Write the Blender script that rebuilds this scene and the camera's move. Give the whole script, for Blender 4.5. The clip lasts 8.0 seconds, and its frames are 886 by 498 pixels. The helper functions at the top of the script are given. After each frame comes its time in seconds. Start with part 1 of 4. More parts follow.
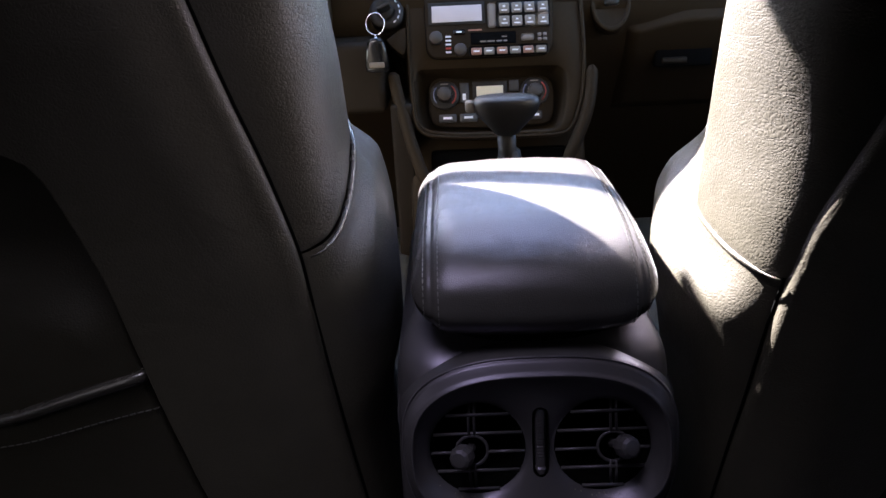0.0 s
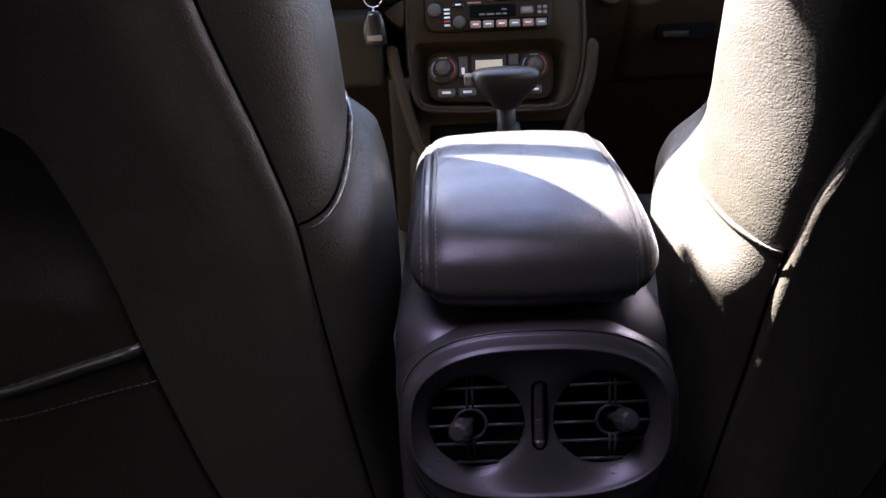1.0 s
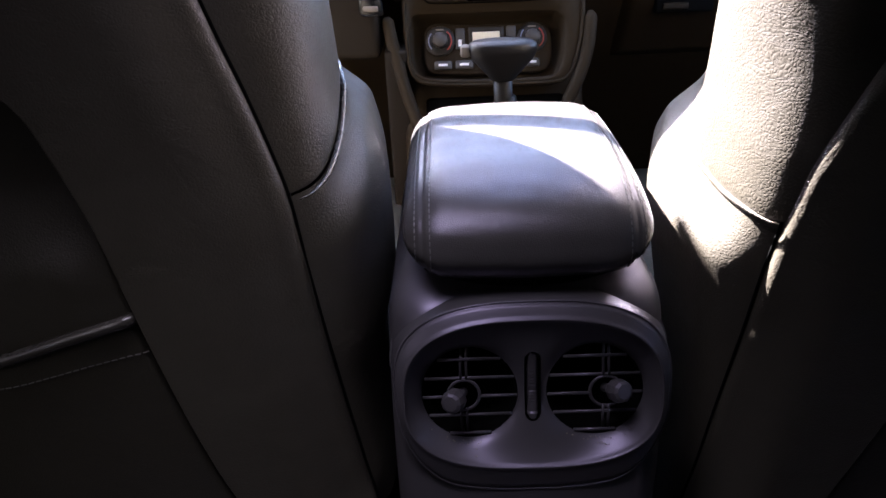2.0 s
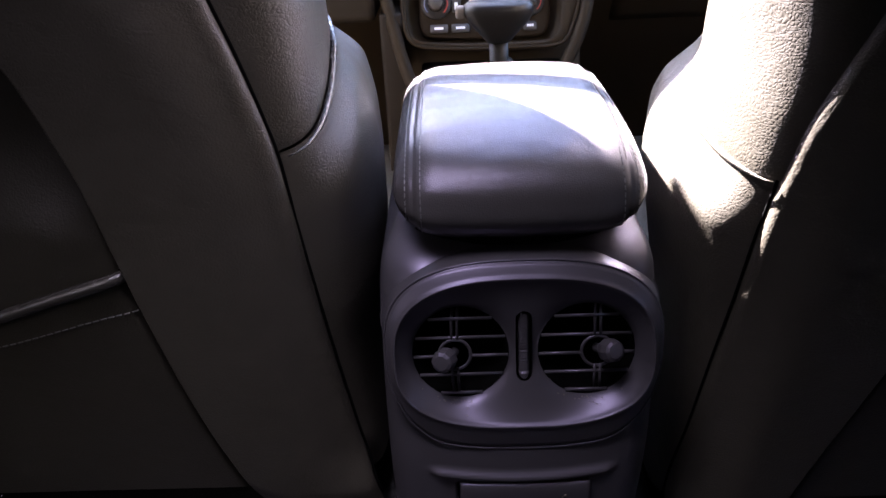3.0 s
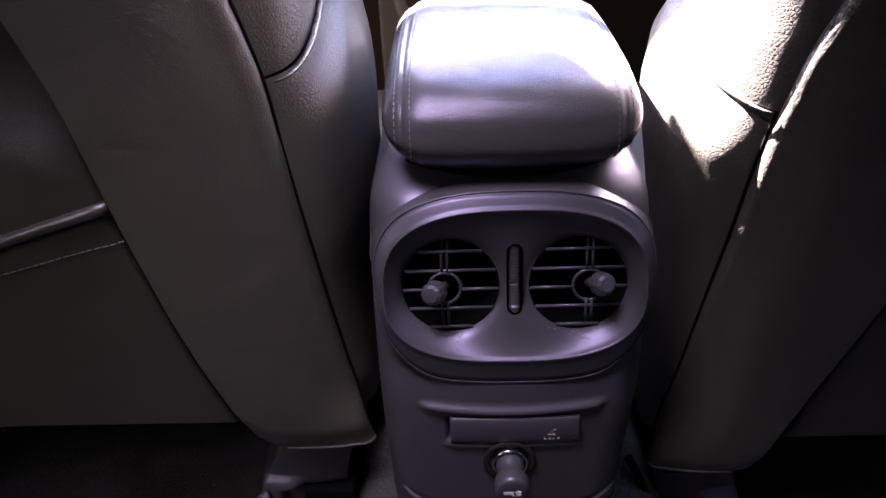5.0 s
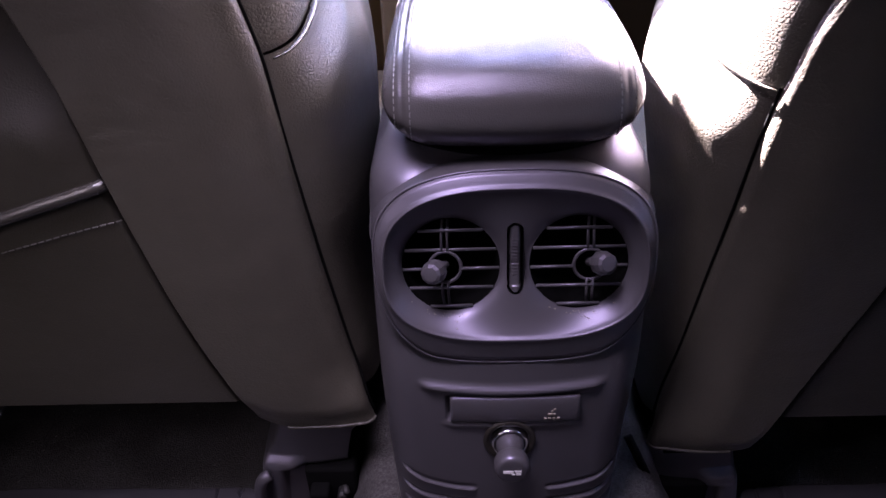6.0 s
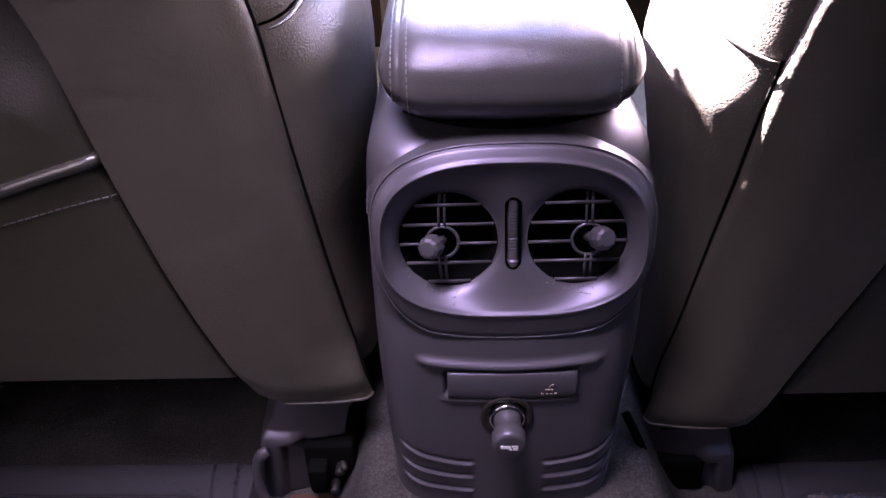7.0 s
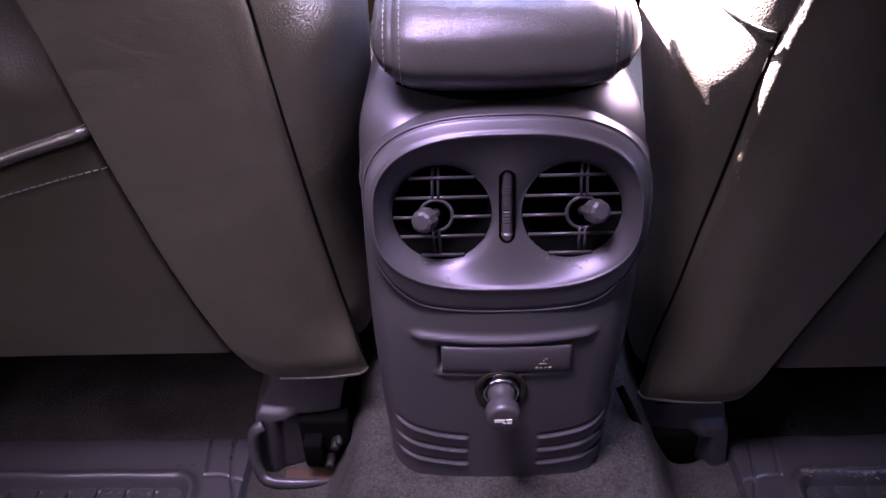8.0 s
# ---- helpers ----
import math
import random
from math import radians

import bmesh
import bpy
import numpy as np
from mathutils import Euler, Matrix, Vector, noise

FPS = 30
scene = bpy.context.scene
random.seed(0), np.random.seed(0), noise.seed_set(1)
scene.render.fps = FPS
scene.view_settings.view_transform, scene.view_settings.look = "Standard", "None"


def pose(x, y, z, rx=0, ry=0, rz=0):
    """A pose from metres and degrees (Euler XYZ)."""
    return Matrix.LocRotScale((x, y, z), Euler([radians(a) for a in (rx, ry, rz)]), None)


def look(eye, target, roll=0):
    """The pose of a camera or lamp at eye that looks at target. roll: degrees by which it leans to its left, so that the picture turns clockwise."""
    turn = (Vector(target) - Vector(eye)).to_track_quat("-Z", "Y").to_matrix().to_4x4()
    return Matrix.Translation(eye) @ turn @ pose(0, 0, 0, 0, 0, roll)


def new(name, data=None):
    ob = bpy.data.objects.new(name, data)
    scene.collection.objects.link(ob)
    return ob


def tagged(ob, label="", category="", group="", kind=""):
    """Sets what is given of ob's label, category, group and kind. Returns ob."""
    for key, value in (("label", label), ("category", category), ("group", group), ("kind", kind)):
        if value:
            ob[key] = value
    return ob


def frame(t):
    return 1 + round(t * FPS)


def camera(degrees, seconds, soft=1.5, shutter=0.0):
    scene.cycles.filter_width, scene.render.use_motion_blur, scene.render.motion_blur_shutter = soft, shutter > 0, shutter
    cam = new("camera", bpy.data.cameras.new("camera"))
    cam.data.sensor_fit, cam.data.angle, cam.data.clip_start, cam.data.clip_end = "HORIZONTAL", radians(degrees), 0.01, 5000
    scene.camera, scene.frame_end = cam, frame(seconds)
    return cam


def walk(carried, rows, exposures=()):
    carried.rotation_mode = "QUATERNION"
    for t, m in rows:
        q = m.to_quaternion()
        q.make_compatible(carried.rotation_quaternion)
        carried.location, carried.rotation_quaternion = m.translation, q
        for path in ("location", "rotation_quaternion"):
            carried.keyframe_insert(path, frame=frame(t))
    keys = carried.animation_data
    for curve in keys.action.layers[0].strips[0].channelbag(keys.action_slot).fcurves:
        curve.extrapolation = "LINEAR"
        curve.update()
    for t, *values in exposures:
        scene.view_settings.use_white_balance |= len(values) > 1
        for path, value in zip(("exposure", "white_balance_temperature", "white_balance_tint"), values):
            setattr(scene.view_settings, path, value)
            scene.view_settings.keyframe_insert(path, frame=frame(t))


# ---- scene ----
# ------------------------------------------------------------------ camera
cam = camera(62.0, 8.0, soft=1.5)
PATH = [
    (0, -0.0564, -0.4507, 0.6135, 1.38, -24.20, -2.79),
    (0.5, -0.0573, -0.4489, 0.6097, 1.33, -24.98, -2.78),
    (1, -0.0567, -0.4474, 0.6058, 1.34, -25.78, -2.75),
    (2.5, -0.0498, -0.4463, 0.5940, 1.37, -28.50, -2.56),
    (3, -0.0465, -0.4467, 0.5858, 1.45, -29.51, -2.56),
    (3.5, -0.0448, -0.4472, 0.5784, 1.60, -30.39, -2.59),
    (4, -0.0426, -0.4488, 0.5726, 1.58, -31.02, -2.44),
    (4.5, -0.0401, -0.4491, 0.5669, 1.65, -31.88, -2.38),
    (6, -0.0381, -0.4481, 0.5578, 1.92, -33.89, -2.39),
    (6.5, -0.0388, -0.4477, 0.5553, 1.88, -34.59, -2.34),
    (7, -0.0368, -0.4475, 0.5512, 1.94, -35.32, -2.32),
    (7.5, -0.0350, -0.4474, 0.5483, 1.84, -36.17, -2.27),
    (8, -0.0337, -0.4476, 0.5452, 1.83, -36.88, -2.28),
]


def eye_pose(x, y, z, yaw, pitch, roll):
    return pose(x, y, z, 0, 0, yaw) @ pose(0, 0, 0, 90 + pitch) @ pose(0, 0, 0, 0, 0, roll)


walk(cam, [(t, eye_pose(*p)) for t, *p in PATH],
     exposures=[(0, 4.4, 6500, 16), (1.0, 4.5, 6500, 18), (2.5, 5.05, 6500, 23), (4.5, 5.85, 6500, 31), (6.5, 6.65, 6500, 39), (8, 7.0, 6500, 45)])

# ------------------------------------------------------------------ light
SUN = Vector((-0.468, 0.563, 0.682)).normalized()
world = bpy.data.worlds.new("sky")
world.use_nodes = True
scene.world = world
wn = world.node_tree.nodes
sky = wn.new("ShaderNodeTexSky")
sky.sky_type = "NISHITA"
sky.sun_disc = False
sky.sun_elevation = math.asin(SUN.z)
sky.sun_rotation = math.atan2(SUN.x, SUN.y)
world.node_tree.links.new(sky.outputs["Color"], wn["Background"].inputs["Color"])
wn["Background"].inputs["Strength"].default_value = 0.08
sun = new("sun", bpy.data.lights.new("sun", "SUN"))
sun.data.energy, sun.data.angle, sun.data.color = 5.0, radians(0.6), (1.0, 0.97, 0.95)
sun.matrix_world = look(SUN * 10, (0, 0, 0))
# added fill lamp below the closed roof, its spread narrowed onto the console
fill_top = new("overhead_fill", bpy.data.lights.new("overhead_fill", "AREA"))
fill_top.data.shape, fill_top.data.size, fill_top.data.size_y = "RECTANGLE", 0.27, 0.24
fill_top.data.energy, fill_top.data.color, fill_top.data.spread = 0.0180, (0.84, 0.82, 1.0), radians(58)
fill_top.matrix_world = look((-0.195, -0.158, 0.985), (-0.11, -0.10, 0.2))

# added fill lamp at the left rear, aimed at the left seat and carpet
fill_side = new("left_fill", bpy.data.lights.new("left_fill", "AREA"))
fill_side.data.shape, fill_side.data.size, fill_side.data.size_y = "RECTANGLE", 0.36, 0.30
fill_side.data.energy, fill_side.data.color, fill_side.data.spread = 0.0040, (0.97, 0.95, 1.0), radians(76)
fill_side.matrix_world = look((-0.650, -0.36, 0.54), (-0.38, -0.02, 0.10))


# ------------------------------------------------------------------ materials
def material(name, colour, rough=0.5, metal=0.0, vary=0.15, scale=40.0, bump=0.0, bump_scale=300.0, kind="noise",
             colour2=None, rough_vary=0.08, spec=0.5, big=6.0, sheen=0.0, coat=0.0, depth=0.001, sharp=0.4, wrinkle=1.6, crease=0.0, gloss=(1, 1, 1)):
    m = bpy.data.materials.new(name)
    m.use_nodes = True
    nt = m.node_tree
    n, link = nt.nodes, nt.links.new
    bs = n["Principled BSDF"]
    bs.inputs["Roughness"].default_value, bs.inputs["Metallic"].default_value = rough, metal
    bs.inputs["Specular IOR Level"].default_value = spec
    bs.inputs["Specular Tint"].default_value = (*gloss, 1)
    bs.inputs["Sheen Weight"].default_value = sheen
    bs.inputs["Coat Weight"].default_value = coat
    tc = n.new("ShaderNodeTexCoord")
    fine = n.new("ShaderNodeTexNoise")
    fine.inputs["Scale"].default_value, fine.inputs["Detail"].default_value = scale, 6
    wide = n.new("ShaderNodeTexNoise")
    wide.inputs["Scale"].default_value, wide.inputs["Detail"].default_value = big, 4
    link(tc.outputs["Object"], fine.inputs["Vector"])
    link(tc.outputs["Object"], wide.inputs["Vector"])
    add = n.new("ShaderNodeMath")
    add.operation = "ADD"
    link(fine.outputs["Fac"], add.inputs[0])
    link(wide.outputs["Fac"], add.inputs[1])
    ramp = n.new("ShaderNodeMapRange")
    ramp.inputs["From Min"].default_value, ramp.inputs["From Max"].default_value = 1 - sharp, 1 + sharp
    link(add.outputs[0], ramp.inputs["Value"])
    mix = n.new("ShaderNodeMix")
    mix.data_type = "RGBA"
    c2 = colour2 or tuple(c * (1 - vary) for c in colour)
    c1 = colour if colour2 else tuple(c * (1 + vary) for c in colour)
    mix.inputs["A"].default_value, mix.inputs["B"].default_value = (*c2, 1), (*c1, 1)
    link(ramp.outputs["Result"], mix.inputs["Factor"])
    link(mix.outputs["Result"], bs.inputs["Base Color"])
    rr = n.new("ShaderNodeMapRange")
    rr.inputs["To Min"].default_value, rr.inputs["To Max"].default_value = max(rough - rough_vary, 0.02), min(rough + rough_vary, 1)
    link(ramp.outputs["Result"], rr.inputs["Value"])
    link(rr.outputs["Result"], bs.inputs["Roughness"])
    if bump > 0:
        bn = n.new("ShaderNodeBump")
        bn.inputs["Strength"].default_value, bn.inputs["Distance"].default_value = bump, depth
        if kind == "leather":
            # creased cells, stretched and warped by a slow noise, with long wrinkles on top
            warp = n.new("ShaderNodeTexNoise")
            warp.inputs["Scale"].default_value = 30
            link(tc.outputs["Object"], warp.inputs["Vector"])
            vm = n.new("ShaderNodeVectorMath")
            vm.operation = "MULTIPLY_ADD"
            vm.inputs[1].default_value = (0.012, 0.012, 0.012)
            link(warp.outputs["Color"], vm.inputs[0])
            link(tc.outputs["Object"], vm.inputs[2])
            vo = n.new("ShaderNodeTexVoronoi")
            vo.feature = "DISTANCE_TO_EDGE"
            vo.inputs["Scale"].default_value = bump_scale
            link(vm.outputs[0], vo.inputs["Vector"])
            cut = n.new("ShaderNodeMapRange")
            cut.inputs["From Max"].default_value = 0.32
            link(vo.outputs["Distance"], cut.inputs["Value"])
            wr = n.new("ShaderNodeTexNoise")
            wr.inputs["Scale"].default_value, wr.inputs["Detail"].default_value = bump_scale * 0.22, 5
            wr.inputs["Distortion"].default_value = 1.2
            link(tc.outputs["Object"], wr.inputs["Vector"])
            su = n.new("ShaderNodeMath")
            su.operation = "MULTIPLY_ADD"
            su.inputs[1].default_value = wrinkle
            link(wr.outputs["Fac"], su.inputs[0])
            link(cut.outputs["Result"], su.inputs[2])
            height = su.outputs[0]
            if crease:
                # sparse long creases, mostly across the hide
                mp = n.new("ShaderNodeMapping")
                mp.inputs["Scale"].default_value = (0.40, 0.40, 1.4)
                link(vm.outputs[0], mp.inputs["Vector"])
                cr = n.new("ShaderNodeTexNoise")
                cr.inputs["Scale"].default_value, cr.inputs["Detail"].default_value, cr.inputs["Distortion"].default_value = 55, 4, 0.9
                link(mp.outputs["Vector"], cr.inputs["Vector"])
                off = n.new("ShaderNodeMath")
                off.operation = "SUBTRACT"
                off.inputs[1].default_value = 0.5
                link(cr.outputs["Fac"], off.inputs[0])
                fold = n.new("ShaderNodeMath")
                fold.operation = "ABSOLUTE"
                link(off.outputs[0], fold.inputs[0])
                valley = n.new("ShaderNodeMapRange")
                valley.inputs["From Max"].default_value, valley.inputs["To Max"].default_value = 0.022, crease
                link(fold.outputs[0], valley.inputs["Value"])
                plus = n.new("ShaderNodeMath")
                plus.operation = "ADD"
                link(height, plus.inputs[0])
                link(valley.outputs["Result"], plus.inputs[1])
                height = plus.outputs[0]
            link(height, bn.inputs["Height"])
        else:
            no = n.new("ShaderNodeTexNoise")
            no.inputs["Scale"].default_value, no.inputs["Detail"].default_value = bump_scale, 8
            link(tc.outputs["Object"], no.inputs["Vector"])
            link(no.outputs["Fac"], bn.inputs["Height"])
        link(bn.outputs["Normal"], bs.inputs["Normal"])
    return m


# violet gloss on leather, plastic and rubber paints a violet cast into highlights
LEATHER = material("seat_leather", (0.069, 0.0625, 0.046), 0.43, spec=0.55, vary=0.12, bump=0.20, bump_scale=350, kind="leather", wrinkle=1.8, crease=1.1, gloss=(0.86, 0.82, 1.0))
LEATHER_PANEL = material("seat_vinyl", (0.047, 0.043, 0.031), 0.42, vary=0.12, bump=0.18, bump_scale=360, kind="leather", wrinkle=1.8, crease=0.7, gloss=(0.86, 0.82, 1.0))
ARM = material("armrest_leather", (0.056, 0.053, 0.051), 0.27, spec=0.6, vary=0.06, bump=0.13, bump_scale=620, kind="leather", rough_vary=0.004, sharp=0.8, wrinkle=1.0, gloss=(0.82, 0.78, 1.0))
PLASTIC = material("grey_plastic", (0.050, 0.047, 0.050), 0.38, spec=0.85, vary=0.05, rough_vary=0.02, bump=0.04, bump_scale=1400, gloss=(0.78, 0.71, 1.0))
DARK_PLASTIC = material("dark_plastic", (0.018, 0.0155, 0.0125), 0.45, spec=0.3, vary=0.1, bump=0.08, bump_scale=1500)
# warm gloss tint stands in for warm bounced light
DASH = material("dash_plastic", (0.019, 0.0125, 0.0064), 0.60, spec=0.18, vary=0.12, bump=0.1, bump_scale=900, gloss=(1.0, 0.84, 0.62))
BROWN = material("knee_panel_plastic", (0.014, 0.0095, 0.0046), 0.65, spec=0.2, vary=0.12, bump=0.2, bump_scale=700)
# near-black for the shade in openings and gaps; also on black parts
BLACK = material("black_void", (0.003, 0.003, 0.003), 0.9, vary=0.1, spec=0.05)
CARPET = material("carpet", (0.100, 0.094, 0.092), 0.95, scale=420, bump=1.0, bump_scale=650, spec=0.05, big=16, colour2=(0.030, 0.028, 0.026), depth=0.004, sharp=0.3)
RUBBER = material("rubber", (0.044, 0.042, 0.047), 0.30, spec=0.8, vary=0.10, scale=60, rough_vary=0.04, bump=0.08, bump_scale=700, gloss=(0.86, 0.82, 1.0))
CHROME = material("chrome", (0.75, 0.75, 0.76), 0.18, 1.0, vary=0.05)
STEEL = material("dark_steel", (0.022, 0.021, 0.020), 0.6, 0.6, vary=0.3)
RUST = material("rusted_steel", (0.075, 0.030, 0.018), 0.8, 0.1, vary=0.4, scale=200, bump=0.5, bump_scale=500, colour2=(0.03, 0.028, 0.028), sharp=0.15)
WELT = material("welt_leather", (0.050, 0.046, 0.040), 0.28, spec=1.0, vary=0.1, bump=0.15, bump_scale=500, kind="leather")
THREAD = material("pale_thread", (0.15, 0.145, 0.14), 0.7, vary=0.15)
THREAD_DARK = material("grey_thread", (0.10, 0.097, 0.095), 0.6, vary=0.2)
DIRT = material("dried_dirt", (0.15, 0.14, 0.13), 0.9, vary=0.3, scale=300)
LCD = material("display", (0.80, 0.72, 0.52), 0.35, vary=0.05)
LCD2 = material("radio_display", (0.55, 0.50, 0.49), 0.3, vary=0.05)
GLOSS = material("glossy_black", (0.012, 0.011, 0.010), 0.16, vary=0.1)
# gloss tinted warm here too, in place of warm bounced light
RADIO = material("radio_face", (0.017, 0.0115, 0.0066), 0.6, spec=0.15, vary=0.1, gloss=(1.0, 0.86, 0.66))
BUTTON = material("button_grey", (0.19, 0.165, 0.135), 0.45, vary=0.1)
BUTTON_DARK = material("button_dark", (0.045, 0.041, 0.036), 0.5, vary=0.1)
KNOB_GREY = material("knob_grey", (0.060, 0.051, 0.042), 0.55, spec=0.3, vary=0.1)
COOL = material("pale_blue_print", (0.25, 0.28, 0.42), 0.5, vary=0.1)
BUTTON_RED = material("button_red", (0.30, 0.15, 0.10), 0.5, vary=0.1)
MARK = material("white_print", (0.8, 0.8, 0.8), 0.6, vary=0.05)
RED = material("red_print", (0.45, 0.05, 0.03), 0.5, vary=0.1)


# ------------------------------------------------------------------ helpers
def part(name, data, mat, parent=None, label=""):
    """One mesh object from a bmesh or a mesh, under parent."""
    if isinstance(data, bmesh.types.BMesh):
        me = bpy.data.meshes.new(name)
        bmesh.ops.recalc_face_normals(data, faces=data.faces)
        data.to_mesh(me)
        data.free()
    else:
        me = data
    ob = new(name, me)
    me.materials.append(mat)
    if parent is not None:
        ob.parent = parent
    if label:
        tagged(ob, label)
    return ob


def thing(name, label, category, group="", kind=""):
    ob = new(name)
    ob.empty_display_size = 0.02
    return tagged(ob, label, category, group, kind)


def from_arrays(name, verts, faces):
    me = bpy.data.meshes.new(name)
    me.from_pydata([tuple(map(float, v)) for v in verts], [], faces)
    me.polygons.foreach_set("use_smooth", [True] * len(me.polygons))
    me.update()
    return me


def sheet(fn, nu, nv, closed=False, keep=None, thick=0.0):
    """A grid mesh of fn(u, v), u and v from 0 to 1; keep(u, v) drops cells. thick: a second skin at that depth behind."""
    verts = [fn(i / (nu if closed else nu - 1), j / (nv - 1)) for j in range(nv) for i in range(nu)]
    faces = []
    for j in range(nv - 1):
        for i in range(nu if closed else nu - 1):
            i2 = (i + 1) % nu
            if keep is None or keep((i + 0.5) / (nu - 1), (j + 0.5) / (nv - 1)):
                faces.append((j * nu + i, j * nu + i2, (j + 1) * nu + i2, (j + 1) * nu + i))
    me = from_arrays("sheet", verts, faces)
    if thick:
        bm = bmesh.new()
        bm.from_mesh(me)
        bmesh.ops.recalc_face_normals(bm, faces=bm.faces)
        bmesh.ops.solidify(bm, geom=bm.faces[:], thickness=thick)
        for f in bm.faces:
            f.smooth = True
        bm.to_mesh(me)
        bm.free()
    return me


def box(x0, x1, y0, y1, z0, z1, bevel=0.0, seg=2, m=None):
    bm = bmesh.new()
    bmesh.ops.create_cube(bm, size=1)
    bmesh.ops.transform(bm, verts=bm.verts, matrix=Matrix.Translation(((x0 + x1) / 2, (y0 + y1) / 2, (z0 + z1) / 2))
                        @ Matrix.Diagonal((x1 - x0, y1 - y0, z1 - z0, 1)))
    if bevel:
        bmesh.ops.bevel(bm, geom=bm.edges[:], offset=bevel, segments=seg, profile=0.6, affect="EDGES")
        for f in bm.faces:
            f.smooth = True
    if m is not None:
        bmesh.ops.transform(bm, verts=bm.verts, matrix=m)
    return bm


def curve_points(points, n):
    """Points along a smooth curve through the given ones (Catmull-Rom)."""
    p = [Vector(q) for q in points]
    p = [2 * p[0] - p[1]] + p + [2 * p[-1] - p[-2]]
    out, spans = [], len(p) - 3
    for k in range(n):
        s = k / (n - 1) * spans
        i = min(int(s), spans - 1)
        t = s - i
        a, b, c, d = p[i:i + 4]
        out.append(0.5 * ((2 * b) + (c - a) * t + (2 * a - 5 * b + 4 * c - d) * t * t + (3 * b - a - 3 * c + d) * t ** 3))
    return out


def tube(points, r, seg=10, closed=False, flat=1.0):
    """A round bar along points; r is a number or one for each point."""
    pts = [Vector(q) for q in points]
    n = len(pts)
    rr = [r] * n if isinstance(r, (int, float)) else r
    verts, faces, up = [], [], None
    for i, q in enumerate(pts):
        d = (pts[(i + 1) % n] - pts[i - 1]) if closed else (pts[min(i + 1, n - 1)] - pts[max(i - 1, 0)])
        d.normalize()
        if up is None:
            up = d.orthogonal().normalized()
        up = (up - d * up.dot(d)).normalized()
        side = d.cross(up)
        for k in range(seg):
            a = 2 * math.pi * k / seg
            verts.append(q + rr[i] * (math.cos(a) * up + math.sin(a) * side * flat))
    for i in range(n if closed else n - 1):
        j = (i + 1) % n
        for k in range(seg):
            k2 = (k + 1) % seg
            faces.append((i * seg + k, i * seg + k2, j * seg + k2, j * seg + k))
    if not closed:
        faces += [tuple(range(seg - 1, -1, -1)), tuple((n - 1) * seg + k for k in range(seg))]
    return from_arrays("tube", verts, faces)


def lathe(profile, m, seg=32, facets=0, caps=True):
    """A turned shape: profile rows (radius, height) about the local z axis, laid by m. facets: flutes round it."""
    verts, faces, n = [], [], len(profile)
    for r, h in profile:
        for k in range(seg):
            a = 2 * math.pi * k / seg
            q = r * (1 + (0.16 * abs(math.cos(facets * a / 2)) - 0.10 if facets else 0))
            verts.append(m @ Vector((q * math.cos(a), q * math.sin(a), h)))
    for i in range(n - 1):
        for k in range(seg):
            k2 = (k + 1) % seg
            faces.append((i * seg + k, i * seg + k2, (i + 1) * seg + k2, (i + 1) * seg + k))
    if caps and profile[0][0] > 1e-5:
        faces.append(tuple(range(seg - 1, -1, -1)))
    if caps and profile[-1][0] > 1e-5:
        faces.append(tuple((n - 1) * seg + k for k in range(seg)))
    return from_arrays("lathe", verts, faces)


def facing(x, y, z, n=(0, -1, 0), up=(0, 0, 1)):
    """A frame at a place whose local z is n and whose local y is near up."""
    n = Vector(n).normalized()
    u = Vector(up)
    v = (u - n * u.dot(n)).normalized()
    w = v.cross(n)
    m = Matrix((w, v, n)).transposed().to_4x4()
    m.translation = (x, y, z)
    return m


def smooth(a, b, x):
    t = min(max((x - a) / (b - a), 0.0), 1.0)
    return t * t * (3 - 2 * t)


def table(rows):
    """A piecewise linear function, lightly rounded."""
    xs, ys = [r[0] for r in rows], [r[1] for r in rows]
    return lambda x: float(np.mean([np.interp(x + d, xs, ys) for d in (-0.012, -0.006, 0, 0.006, 0.012)]))


def stitches(points, length=0.0035, gap=0.0018, r=0.0005):
    """A row of short threads along a curve, one mesh."""
    pts = [Vector(q) for q in points]
    bm = bmesh.new()
    run, nxt = 0.0, 0.0
    for a, b in zip(pts, pts[1:]):
        d = (b - a).length
        while nxt < run + d:
            p = a + (b - a) * ((nxt - run) / d)
            way = (b - a).normalized()
            q = bmesh.ops.create_cube(bm, size=1)["verts"]
            bmesh.ops.transform(bm, verts=q, matrix=Matrix.Translation(p) @ way.to_track_quat("X", "Z").to_matrix().to_4x4() @ Matrix.Diagonal((length, 2 * r, 2 * r, 1)))
            nxt += length + gap
        run += d
    return bm


# ------------------------------------------------------------------ the cabin shell
FLOOR_Z, BASE_Z = -0.10, -0.018


def floor_height(x, y):
    """The carpet: a flat footwell on both sides of the tunnel."""
    t = smooth(0.125, 0.185, abs(x - 0.002))
    z = BASE_Z * (1 - t) + FLOOR_Z * t
    return z + 0.0025 * noise.noise((x * 25, y * 25, 0)) * t


floor = part("floor", sheet(lambda u, v: (-0.74 + 1.48 * u, -1.25 + 2.35 * v, floor_height(-0.74 + 1.48 * u, -1.25 + 2.35 * v)), 186, 120), CARPET)
tagged(floor, "dark grey car floor carpet over the centre tunnel", "floor", kind="structure")


